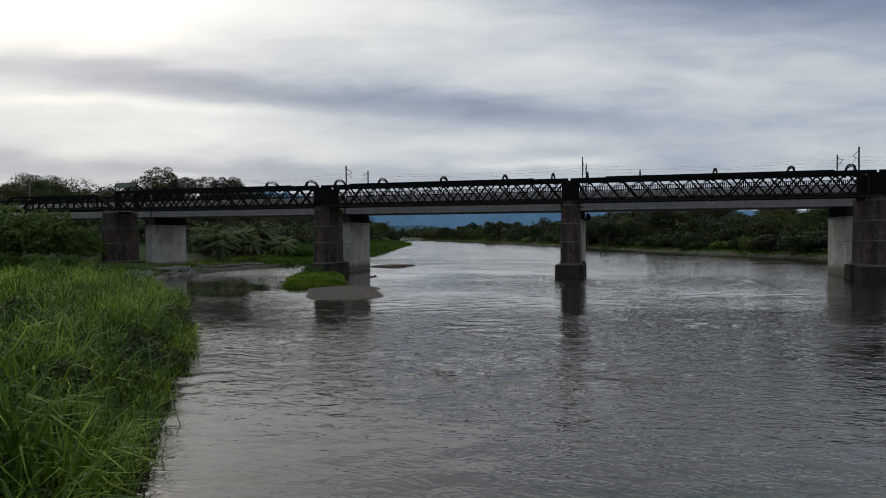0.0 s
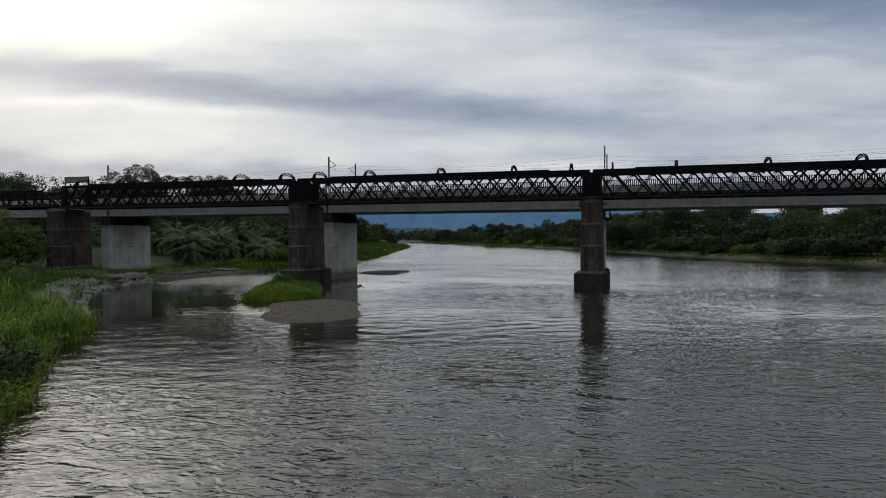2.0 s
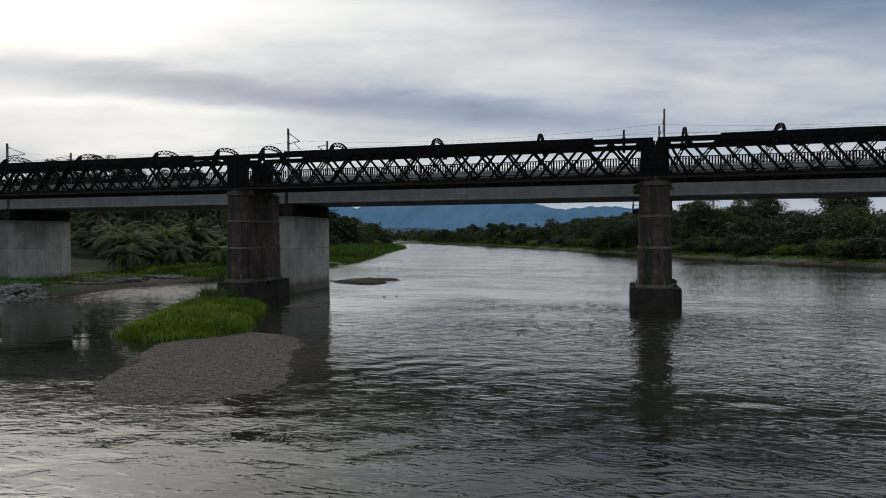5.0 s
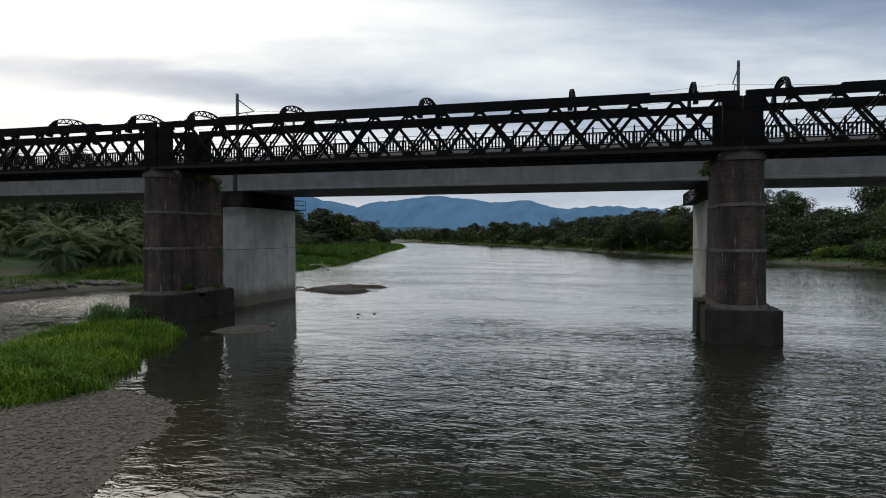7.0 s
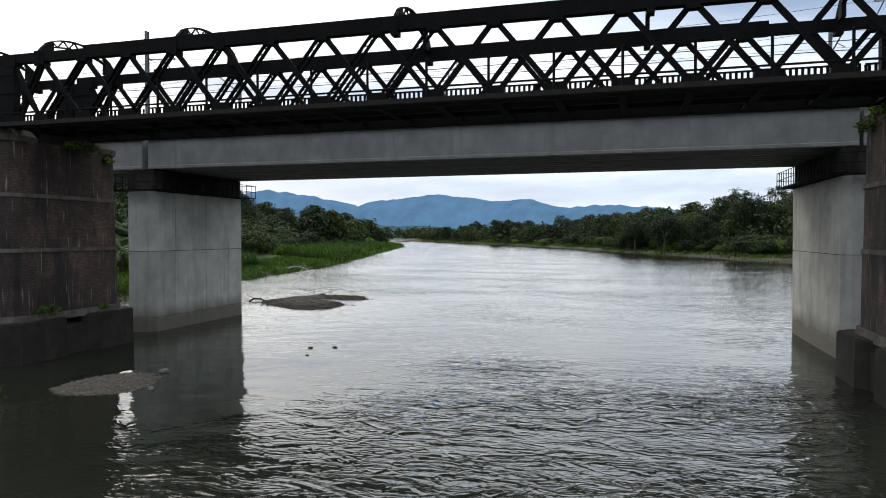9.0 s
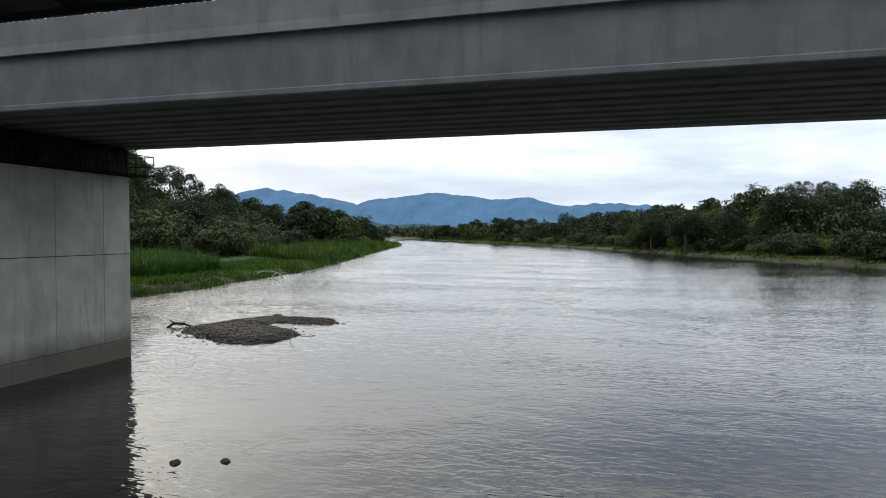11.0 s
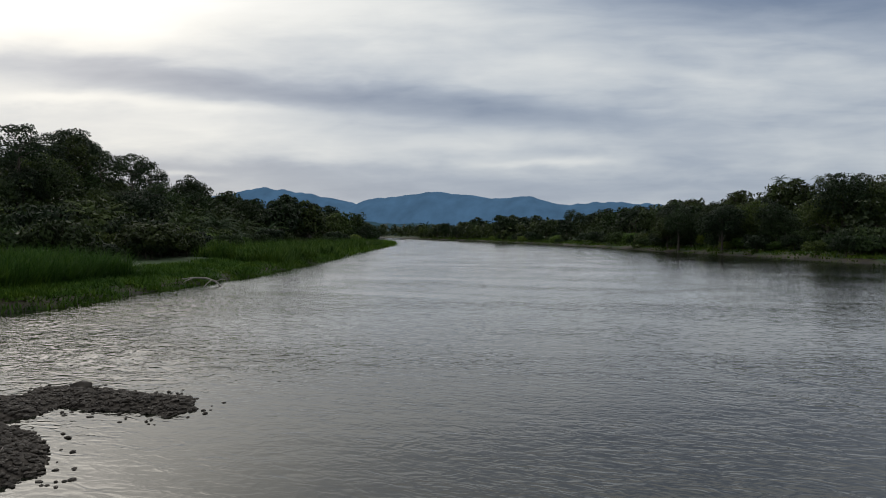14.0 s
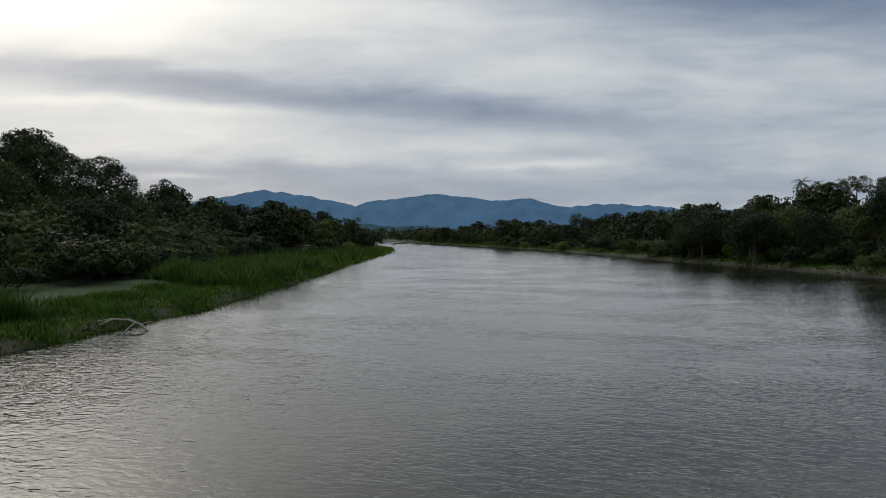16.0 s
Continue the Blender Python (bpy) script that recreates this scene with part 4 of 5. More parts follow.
def broadleaf(name, mat, tall, radius, seed, clumps=30, leaves=60, leaf=0.75, bare=0.35, label="dark green broadleaf tree on the river bank"):
    rng = random.Random(seed)
    np.random.seed(seed)
    s = thing(name, (0, 0, 0), label, "tree", "trees on the banks")
    bm = bmesh.new()
    lean = rng.uniform(-0.5, 0.5)
    top = tall * 0.72
    tube(bm, [(0, 0, -0.6), (lean * 0.2, 0, top * 0.3), (lean * 0.6, lean * 0.3, top * 0.65), (lean, lean * 0.4, top)], [tall * 0.024, tall * 0.018, tall * 0.013, tall * 0.004], 7)
    for i in range(7):
        a = rng.uniform(0, math.tau)
        h = top * rng.uniform(bare + 0.05, 0.9)
        ln = radius * rng.uniform(0.5, 0.85)
        tube(bm, [(lean * h / top, lean * 0.4 * h / top, h), (ln * 0.5 * math.cos(a), ln * 0.5 * math.sin(a), h + ln * 0.30), (ln * math.cos(a), ln * math.sin(a), h + ln * 0.5)], [tall * 0.009, tall * 0.006, tall * 0.002], 5)
    part("trunk", bm, BARK, s)
    part("crown", crown_mesh("crown", mat, radius, tall * (1 - bare) * 0.86, tall * bare, clumps, leaves, leaf, rng), None, s)
    return s


def frond(bm, start, direction, length, droop, width, leaflets, rng):
    """A feathered palm leaf: a bent rib with leaflets on both sides."""
    p = Vector(start)
    d = Vector(direction).normalized()
    steps = leaflets * 2
    side = d.cross(Vector((0, 0, 1))).normalized()
    prev = p.copy()
    for i in range(steps):
        t = (i + 1) / steps
        d = (d + Vector((0, 0, -droop / steps))).normalized()
        p = prev + d * (length / steps)
        if t > 0.12:
            wl = width * math.sin(math.pi * min(1, 0.12 + t * 0.86)) ** 0.6
            for sg in (-1, 1):
                tip = prev + side * (sg * wl) + d * (wl * 0.55) + Vector((0, 0, -wl * rng.uniform(0.25, 0.6)))
                a, b, c = bm.verts.new(prev), bm.verts.new(prev.lerp(p, 0.8)), bm.verts.new(tip)
                bm.faces.new((a, b, c))
        prev = p


def palm(name, label, tall, fronds, length, width, seed, up=(0.1, 1.2), droop=1.6, leaflets=16):
    rng = random.Random(seed)
    s = thing(name, (0, 0, 0), label, "palm", "palms on the banks")
    bm = bmesh.new()
    lx = tall * rng.uniform(-0.06, 0.06)
    tube(bm, [(0, 0, -0.5), (lx * 0.4, 0, tall * 0.5), (lx, 0, tall)], [0.34 if tall < 7 else 0.24, 0.30 if tall < 7 else 0.17, 0.30 if tall < 7 else 0.14], 8)
    part("trunk", bm, BARK, s)
    bm = bmesh.new()
    for i in range(fronds):
        a = i * 2.399 + rng.uniform(-0.2, 0.2)
        e = rng.uniform(*up)
        frond(bm, (lx, 0, tall), (math.cos(a) * math.cos(e), math.sin(a) * math.cos(e), math.sin(e)), length * rng.uniform(0.8, 1.1), droop * rng.uniform(0.7, 1.2), width, leaflets, rng)
    me = bpy.data.meshes.new("fronds")
    bm.to_mesh(me)
    bm.free()
    me.materials.append(PALM_LEAF)
    part("fronds", me, None, s)
    return s


def put(ob, x, y, size=1.0, turn=0.0, z=None, stretch=1.0):
    z = ground_z(x, y) if z is None else z
    m = Matrix.LocRotScale((x, y, z - 0.1), Euler((0, 0, turn)), (size, size, size * stretch))
    ob.matrix_basis = m
    return ob


class Grove:
    """Hands out a thing the first time and copies of it afterwards."""

    def __init__(self, kinds):
        self.kinds, self.used = kinds, set()

    def plant(self, i, x, y, size, turn, stretch=1.0):
        k = self.kinds[i % len(self.kinds)]
        z = ground_z(x, y) - 0.1
        m = Matrix.LocRotScale((x, y, z), Euler((0, 0, turn)), (size, size, size * stretch))
        if k.name in self.used:
            copy_thing(k, m @ Matrix.Diagonal((1 / k.scale.x, 1 / k.scale.y, 1 / k.scale.z, 1)))
        else:
            self.used.add(k.name)
            k.matrix_basis = m


tall_trees = Grove([broadleaf("broadleaf_tree", LEAF_DARK, 21, 7.2, 11, 46, 125, 0.50, 0.14), broadleaf("broadleaf_tree", LEAF_DARK, 23, 7.6, 12, 48, 125, 0.52, 0.16),
                    broadleaf("broadleaf_tree", LEAF_MID, 18, 7.6, 13, 46, 125, 0.46, 0.08), broadleaf("broadleaf_tree", LEAF_MID, 15.5, 6.8, 14, 42, 125, 0.44, 0.06),
                    broadleaf("broadleaf_tree", LEAF_DARK, 17, 7.2, 16, 44, 125, 0.46, 0.08), broadleaf("broadleaf_tree", LEAF_MID, 22, 7.0, 17, 46, 125, 0.48, 0.12)])
far_trees = Grove([broadleaf("broadleaf_tree", LEAF_DARK, 20, 7.2, 61, 34, 44, 1.05, 0.10), broadleaf("broadleaf_tree", LEAF_MID, 17, 7.4, 62, 32, 44, 1.0, 0.08),
                   broadleaf("broadleaf_tree", LEAF_DARK, 22, 7.0, 63, 34, 44, 1.05, 0.12)])
open_trees = Grove([broadleaf("emergent_tree", LEAF_DARK, 23, 6.8, 15, 15, 190, 0.48, 0.44, "tall dark tree with an open crown above the forest"),
                    broadleaf("emergent_tree", LEAF_DARK, 21, 5.8, 18, 13, 190, 0.46, 0.46, "tall dark tree with an open crown above the forest"),
                    broadleaf("emergent_tree", LEAF_DARK, 24, 6.2, 19, 19, 170, 0.50, 0.36, "tall dark tree rising above the forest")])
pale_trees = Grove([broadleaf("pale_tree", LEAF_PALE, 11, 5.6, 24, 40, 110, 0.50, 0.03, "light green feathery tree beside the old bridge"),
                    broadleaf("pale_tree", LEAF_PALE, 9, 5.0, 25, 34, 110, 0.48, 0.02, "light green feathery tree beside the old bridge")])
bushes = Grove([broadleaf("bush", LEAF_MID, 5.0, 3.4, 21, 22, 95, 0.40, 0.05, "dense green bush at the forest edge"),
                broadleaf("bush", LEAF_DARK, 6.0, 3.8, 22, 24, 95, 0.42, 0.08, "dense dark green bush at the forest edge"),
                broadleaf("bush", LEAF_PALE, 4.0, 3.0, 23, 20, 95, 0.36, 0.05, "yellow-green bush at the forest edge")])
oil_palms = Grove([palm("oil_palm", "squat oil palm with long drooping fronds", 3.2, 26, 5.2, 0.85, 31), palm("oil_palm", "oil palm with arching feathered fronds", 4.4, 28, 5.6, 0.9, 32)])
coco_palms = Grove([palm("coconut_palm", "tall slender coconut palm above the treetops", 15, 22, 4.2, 0.7, 41, (-0.4, 1.2), 1.8, 14)])

rng = random.Random(5)


def row(grove, count, y0, y1, d0, d1, side, s0, s1, keep=lambda x, y: True):
    n = tries = 0
    while n < count and tries < count * 20:
        tries += 1
        y = rng.uniform(y0, y1)
        d = rng.uniform(d0, d1)
        x = along(LEFT, y) - d if side < 0 else along(RIGHT, y) + d
        if not keep(x, y):
            continue
        grove.plant(rng.randrange(50), x, y, rng.uniform(s0, s1), rng.uniform(0, math.tau), rng.uniform(0.85, 1.15))
        n += 1


# left bank beyond the bridges
row(tall_trees, 34, 215, 330, 34, 90, -1, 0.55, 0.9)
row(far_trees, 34, 330, 470, 20, 75, -1, 0.7, 1.0)
row(far_trees, 20, 430, 540, 9, 34, -1, 0.4, 0.7)
row(tall_trees, 22, 165, 260, 62, 120, -1, 0.4, 0.6)
row(open_trees, 7, 240, 330, 70, 110, -1, 0.85, 1.05)
row(bushes, 80, 195, 360, 20, 50, -1, 0.6, 1.5)
row(bushes, 30, 340, 520, 11, 26, -1, 0.6, 1.1)
row(oil_palms, 18, 225, 330, 26, 50, -1, 0.9, 1.3)
# palm grove under the left spans
row(oil_palms, 40, 150, 205, 16, 80, -1, 0.85, 1.2, lambda x, y: x < -33 - 1.1 * (y - 121))
row(oil_palms, 16, 150, 178, 10, 34, -1, 1.0, 1.35)
row(bushes, 40, 168, 215, 34, 110, -1, 0.9, 1.6)
row(bushes, 46, 188, 250, 24, 64, -1, 0.6, 1.4)
row(bushes, 26, 222, 275, 17, 36, -1, 0.5, 1.0)
row(tall_trees, 14, 205, 245, 50, 95, -1, 0.45, 0.75)
# right bank
row(tall_trees, 36, 235, 380, 17, 70, 1, 0.75, 1.05)
row(far_trees, 36, 380, 560, 8, 70, 1, 0.75, 1.1)
row(tall_trees, 16, 322, 372, 1, 12, 1, 0.55, 0.8)
row(far_trees, 34, 560, 900, 3, 40, 1, 0.7, 1.1)
row(far_trees, 16, 130, 240, 30, 80, 1, 0.7, 1.0)
row(open_trees, 7, 400, 620, 15, 80, 1, 0.7, 0.95)
row(bushes, 60, 200, 330, 10, 24, 1, 0.7, 1.4)
row(bushes, 34, 370, 640, 1, 12, 1, 0.7, 1.4)
row(bushes, 56, 215, 420, 3, 13, 1, 0.7, 1.3)
row(far_trees, 18, 600, 880, 2, 40, -1, 0.7, 1.0)
for i, (x, y, s) in enumerate(((-159, 250, 1.0), (-181, 287, 1.2), (-175, 281, 1.0), (-192, 300, 1.14), (-187, 318, 1.1), (-172, 326, 0.9), (-166, 300, 0.95), (-29, 430, 0.75), (-58, 520, 0.75), (-64, 530, 0.7), (-115, 640, 0.8), (14, 455, 0.85), (62, 495, 1.0), (70, 480, 1.0))):
    open_trees.plant(i, x, y, s, s * 7 + i)
for x, y, s in ((36.5, 480, 1.25), (40, 470, 1.15), (33, 462, 1.05), (58, 500, 1.2), (-196, 430, 0.95), (-188, 418, 0.9)):
    coco_palms.plant(0, x, y, s, rng.uniform(0, 6))

# bushes and trees on the near left bank beside the old bridge
for i, (x, y, s) in enumerate(((-107, 106, 1.0), (-114, 102, 1.1), (-121, 107, 1.15), (-129, 100, 1.25), (-103.5, 111, 0.7), (-137, 107, 1.25), (-112, 111, 0.9), (-125, 95, 1.0), (-146, 100, 1.3))):
    pale_trees.plant(i, x, y, s * 1.22, s * 3)
for i, (x, y, s) in enumerate(((-100, 98, 0.7), (-106, 95, 0.8), (-112, 97, 0.9), (-118, 93, 0.8), (-124, 98, 1.0), (-130, 93, 0.9), (-136, 98, 1.0), (-97, 103, 0.6), (-142, 94, 1.0), (-109, 101, 0.8), (-94, 93, 0.45), (-90, 99, 0.4))):
    bushes.plant(2, x, y, s * 1.1, s * 9)
for i, (x, y, s) in enumerate(((-161, 150, 1.05), (-153, 157, 0.85), (-180, 172, 0.9), (-190, 190, 0.8))):
    tall_trees.plant(i, x, y, s, s * 5)
for i, (x, y, s) in enumerate(((-141, 180, 0.92), (-132, 181, 0.80), (-118, 180, 0.70))):
    open_trees.plant(i, x, y, s, s * 5)


# ---- grass ----
def blades(name, label, spots, tall, width, mat, per, bend=0.5, spread=0.35, seed=1, simple=False):
    """Tufts of arching tapering blades at the given spots (x, y, z, size)."""
    r = np.random.RandomState(seed)
    sp = np.repeat(np.asarray(spots), per, axis=0)
    k = len(sp)
    a = np.repeat(r.uniform(0, 2 * np.pi, len(spots)), per) + r.normal(0, 1.1 if per < 40 else 2.4, k)
    h = tall * sp[:, 3] * r.uniform(0.5, 1.15, k)
    root = sp[:, :3] + np.stack([r.normal(0, spread, k), r.normal(0, spread, k), np.full(k, -0.15)], 1)
    out = np.stack([np.cos(a), np.sin(a), np.zeros(k)], 1)
    across = np.stack([-np.sin(a), np.cos(a), np.zeros(k)], 1) * (width * r.uniform(0.6, 1.3, k))[:, None]
    lean = (h * bend * r.uniform(0.15, 1.3, k))[:, None]
    droop = r.uniform(0.62, 1.0, k)
    up = np.array((0, 0, 1.0))
    low = root + up * (h * 0.42)[:, None] + out * lean * 0.12
    mid = root + up * (h * 0.78)[:, None] + out * lean * 0.42
    tip = root + up * (h * droop)[:, None] + out * lean
    if simple:
        v = np.stack([root - across * 0.6, root + across * 0.6, tip], 1).reshape(-1, 3)
        ob = new(name, raw_mesh(name, v.tolist(), np.arange(k * 3).reshape(k, 3).tolist(), mat))
        return tagged(ob, label, "grass", kind="stuff")
    v = np.stack([root - across * 0.35, root + across * 0.35, low + across * 0.5, low - across * 0.5, mid + across * 0.38, mid - across * 0.38, tip], 1).reshape(-1, 3)
    i = np.arange(k)[:, None] * 7
    f = (i + np.array([[0, 1, 2, 3]])).tolist() + (i + np.array([[3, 2, 4, 5]])).tolist() + (i + np.array([[5, 4, 6]])).tolist()
    ob = new(name, raw_mesh(name, v.tolist(), f, mat))
    return tagged(ob, label, "grass", kind="stuff")


def scatter(count, x0, x1, y0, y1, test, seed, size=(0.7, 1.2)):
    r = random.Random(seed)
    res = []
    for _ in range(count * 12):
        x, y = r.uniform(x0, x1), r.uniform(y0, y1)
        z = test(x, y)
        if z is not None:
            res.append((x, y, z, r.uniform(*size)))
            if len(res) >= count:
                break
    return res


def bank(d0, d1, side=-1):
    def test(x, y):
        d = land(x, y)
        if (x < along(LEFT, y) + 5) != (side < 0):
            return None
        return ground_z(x, y) if d0 < d < d1 else None
    return test


def lush(d0, d1):
    """Spots whose growth rises and falls in clumps."""
    base = bank(d0, d1)

    def test(x, y):
        z = base(x, y)
        return None if z is None or noise.noise((x * 0.45, y * 0.45, 12)) < -0.08 else z
    return test


def swelling(spots, scale, low, high):
    return [(x, y, z, s * (low + (high - low) * smooth(-0.5, 0.5, noise.noise((x * scale, y * scale, 20))))) for x, y, z, s in spots]


blades("reed_grass", "tall lush green reeds and grass along the near bank", swelling(scatter(2100, -62, -6, 4, 68, lush(0.0, 36), 1), 0.22, 0.40, 1.30), 2.4, 0.085, GRASS, 30, 0.95, 0.34, 1)
blades("edge_grass", "long grass hanging over the water at the bank's edge", swelling(scatter(900, -62, -4, 4, 68, bank(-0.7, 0.9), 15), 0.6, 0.45, 1.25), 1.7, 0.075, GRASS, 16, 1.15, 0.30, 15)
blades("dry_stalks", "dry brown stalks among the grass at the water's edge", scatter(130, -50, -4, 4, 60, bank(-0.6, 0.8), 16), 1.5, 0.03, TIMBER, 5, 0.9, 0.3, 16)
blades("reed_grass", "pale green arching reed blades along the near bank", swelling(scatter(760, -45, -4, 4, 60, bank(-0.2, 15), 2), 0.3, 0.6, 1.25), 2.5, 0.07, GRASS_DRY, 12, 1.2, 0.45, 2)
blades("meadow_grass", "bright green grass on the near bank", swelling(scatter(4200, -110, -38, 50, 108, lush(1.5, 40), 3), 0.2, 0.6, 1.2), 1.1, 0.10, GRASS, 13, 0.7, 0.6, 3, True)
blades("islet_grass", "short bright green grass on the islet", swelling(scatter(3400, -62, -34, 82, 113, lambda x, y: (lambda h: h if h > -0.05 and capsule(x, y, -42.9, 92, -49.4, 106.3) < (5.8 if capsule(x, y, -31.3, 77, -36.8, 88.5) > 7.5 else 4.7) else None)(islet(x, y)), 4), 0.5, 0.6, 1.3), 0.80, 0.055, GRASS_BRIGHT, 11, 0.9, 0.30, 4)
blades("islet_reeds", "a tuft of dark reeds on the islet by the pier", scatter(60, -53.2, -50.2, 107.5, 110.5, lambda x, y: 0.35, 40), 2.0, 0.05, GRASS_DRY, 16, 0.6, 0.3, 40)
blades("bank_grass", "low green grass along the far left shore", swelling(scatter(6500, -125, -70, 150, 300, bank(-0.2, 12), 5), 0.2, 0.6, 1.3), 0.75, 0.13, GRASS_BRIGHT, 16, 0.9, 0.6, 5, True)
blades("tall_reeds", "thick bank of tall green reeds on the far left shore", scatter(3000, -150, -78, 236, 420, lambda x, y: ground_z(x, y) if 2.0 < land(x, y) < 16 and x < along(LEFT, y) + 1 and noise.noise((x * 0.04, y * 0.03, 2)) > -0.15 else None, 6), 3.0, 0.18, GRASS_SHADED, 20, 0.9, 0.8, 6, True)
blades("tall_reeds", "clump of tall green reeds on the far left shore", scatter(1500, -108, -82, 172, 200, lambda x, y: ground_z(x, y) if 6.5 < land(x, y) < 17 else None, 61), 3.0, 0.12, GRASS, 22, 1.0, 0.6, 61, True)
blades("bank_grass", "green grass along the far left shore", scatter(4200, -260, -95, 290, 620, bank(0.0, 18), 7), 1.6, 0.26, GRASS_BRIGHT, 12, 0.8, 1.0, 7, True)
blades("bank_grass", "green grass along the right shore", scatter(7000, -280, 90, 190, 900, bank(0.2, 18, 1), 8), 0.8, 0.26, GRASS_SHADED, 12, 0.8, 1.0, 8, True)
blades("under_bridge_grass", "rough green grass on the bank beneath the spans", scatter(2200, -150, -82, 98, 150, bank(4, 60), 17), 0.7, 0.11, GRASS, 12, 0.8, 0.6, 17, True)
blades("under_bridge_grass", "green grass beside the sandy shore under the bridge", scatter(1600, -110, -72, 146, 178, bank(1.5, 22), 9), 0.6, 0.10, GRASS, 10, 0.7, 0.5, 9, True)


def bank_bush(name, label, spots, seed):
    """Low leafy shrubs of small dark leaves, each one its own plant."""
    r = random.Random(seed)
    np.random.seed(seed)
    kinds = [crown_mesh(name, LEAF_MID, 1.0, 1.7, 0.0, 12, 70, 0.15, r) for _ in range(3)]
    for i, (x, y, z, size) in enumerate(spots):
        ob = new(name, kinds[i % 3])
        ob.matrix_basis = Matrix.LocRotScale((x, y, z - 0.1), Euler((0, 0, i * 1.7)), (size, size, size))
        tagged(ob, label, "shrub", "shrubs on the near bank")


bank_bush("shrub", "dark green leafy shrub among the bank grass", scatter(34, -40, -4, 4, 50, bank(-0.3, 2.2), 71, (0.7, 1.5)) + scatter(16, -40, -6, 6, 50, bank(3, 14), 72, (1.0, 1.7)), 73)

# ---- stones ----
def stones(name, label, spots, mat, seed, kind="stuff", flat=0.6):
    """Rough broken stones of the sizes given, as one heap."""
    r = random.Random(seed)
    base = bmesh.new()
    bmesh.ops.create_icosphere(base, subdivisions=1, radius=1)
    bv = np.array([v.co for v in base.verts])
    bf = [[v.index for v in f.verts] for f in base.faces]
    base.free()
    verts, faces = [], []
    rs = np.random.RandomState(seed)
    for x, y, z, size in spots:
        k = len(verts)
        sc = np.array((r.uniform(0.7, 1.3), r.uniform(0.7, 1.3), flat * r.uniform(0.7, 1.3))) * size
        a = r.uniform(0, math.tau)
        rot = np.array(((math.cos(a), -math.sin(a), 0), (math.sin(a), math.cos(a), 0), (0, 0, 1)))
        p = (bv * (1 + rs.uniform(-0.22, 0.22, (len(bv), 1))) * sc) @ rot.T + np.array((x, y, z))
        verts += p.tolist()
        faces += [[i + k for i in f] for f in bf]
    ob = new(name, raw_mesh(name, verts, faces, mat))
    return tagged(ob, label, "stones", kind=kind)


stones("riprap", "grey broken rocks heaped along the bank by the pier", scatter(1500, -106, -46, 70, 148, lambda x, y: ground_z(x, y) + 0.15 if -0.6 < land(x, y) < 5.5 and (y < 116 or x < -84) and noise.noise((x * 0.1, y * 0.1, 5)) > -0.35 else None, 11, (0.18, 0.65)), ROCK, 11)
stones("pebbles", "brown pebbles strewn over the gravel bar", scatter(3600, -60, -44, 141, 160, lambda x, y: bar_z(x, y) + 0.02 if bar_z(x, y) > -0.03 else None, 12, (0.04, 0.13)), PEBBLE, 12)
stones("pebbles", "grey-brown pebbles on the shoal by the islet", scatter(5200, -44, -24, 70, 100, lambda x, y: islet(x, y) + 0.01 if islet(x, y) > -0.02 and capsule(x, y, -42.9, 92, -49.4, 106.3) > 4.5 else None, 13, (0.03, 0.10)), SHOAL_PEBBLE, 13)
stones("pebbles", "grey pebbles on the small shoal before the pier", scatter(700, -47, -39, 109, 117, lambda x, y: islet(x, y) + 0.01 if islet(x, y) > -0.02 else None, 18, (0.03, 0.09)), SHOAL_PEBBLE, 18)
stones("shallow_stones", "dark stones breaking the surface about the gravel bar", scatter(150, -62, -42, 139, 162, lambda x, y: 0.0 if -0.30 < bar_z(x, y) < -0.05 else None, 14, (0.04, 0.12)), PEBBLE, 14)


def boulder(x, y, z, sx, sy, sz, seed, label, mat):
    bm = bmesh.new()
    bmesh.ops.create_icosphere(bm, subdivisions=2, radius=1)
    for v in bm.verts:
        k = 1 + 0.22 * noise.noise(v.co * 1.3 + Vector((seed, 0, 0))) + 0.10 * noise.noise(v.co * 3.1 + Vector((0, seed, 0)))
        v.co = Vector((v.co.x * sx, v.co.y * sy, v.co.z * sz)) * (k * 0.75)
    ob = new("boulder", mesh_of("boulder", bm, mat))
    ob.matrix_basis = pose(x, y, z, 0, 0, seed * 47)
    tagged(ob, label, "rock", "rocks in the river")


boulder(-53.0, 156.1, 0.22, 0.55, 0.33, 0.26, 1, "dark flat boulder on the gravel bar", PEBBLE)
boulder(-38.6, 124.3, 0.0, 0.28, 0.20, 0.14, 2, "dark wet rock breaking the river's surface", PEBBLE)
boulder(-37.2, 124.8, 0.0, 0.26, 0.20, 0.13, 3, "dark wet rock breaking the river's surface", PEBBLE)
boulder(-37.6, 121.9, 0.0, 0.15, 0.12, 0.09, 4, "dark wet rock breaking the river's surface", PEBBLE)
boulder(-42.4, 115.7, 0.05, 0.38, 0.28, 0.22, 5, "pale grey rock beside the gravel shoal", ROCK)
boulder(-40.5, 112.4, 0.02, 0.24, 0.18, 0.14, 6, "pale grey rock beside the gravel shoal", ROCK)
boulder(-41.6, 113.6, 0.03, 0.20, 0.16, 0.14, 7, "pale grey rock beside the gravel shoal", ROCK)
boulder(-64.5, 136.5, 0.05, 1.2, 0.5, 0.28, 8, "dark wet rock breaking the river's surface", PEBBLE)
boulder(-70.0, 133.0, 0.0, 0.9, 0.4, 0.22, 9, "dark wet rock breaking the river's surface", PEBBLE)


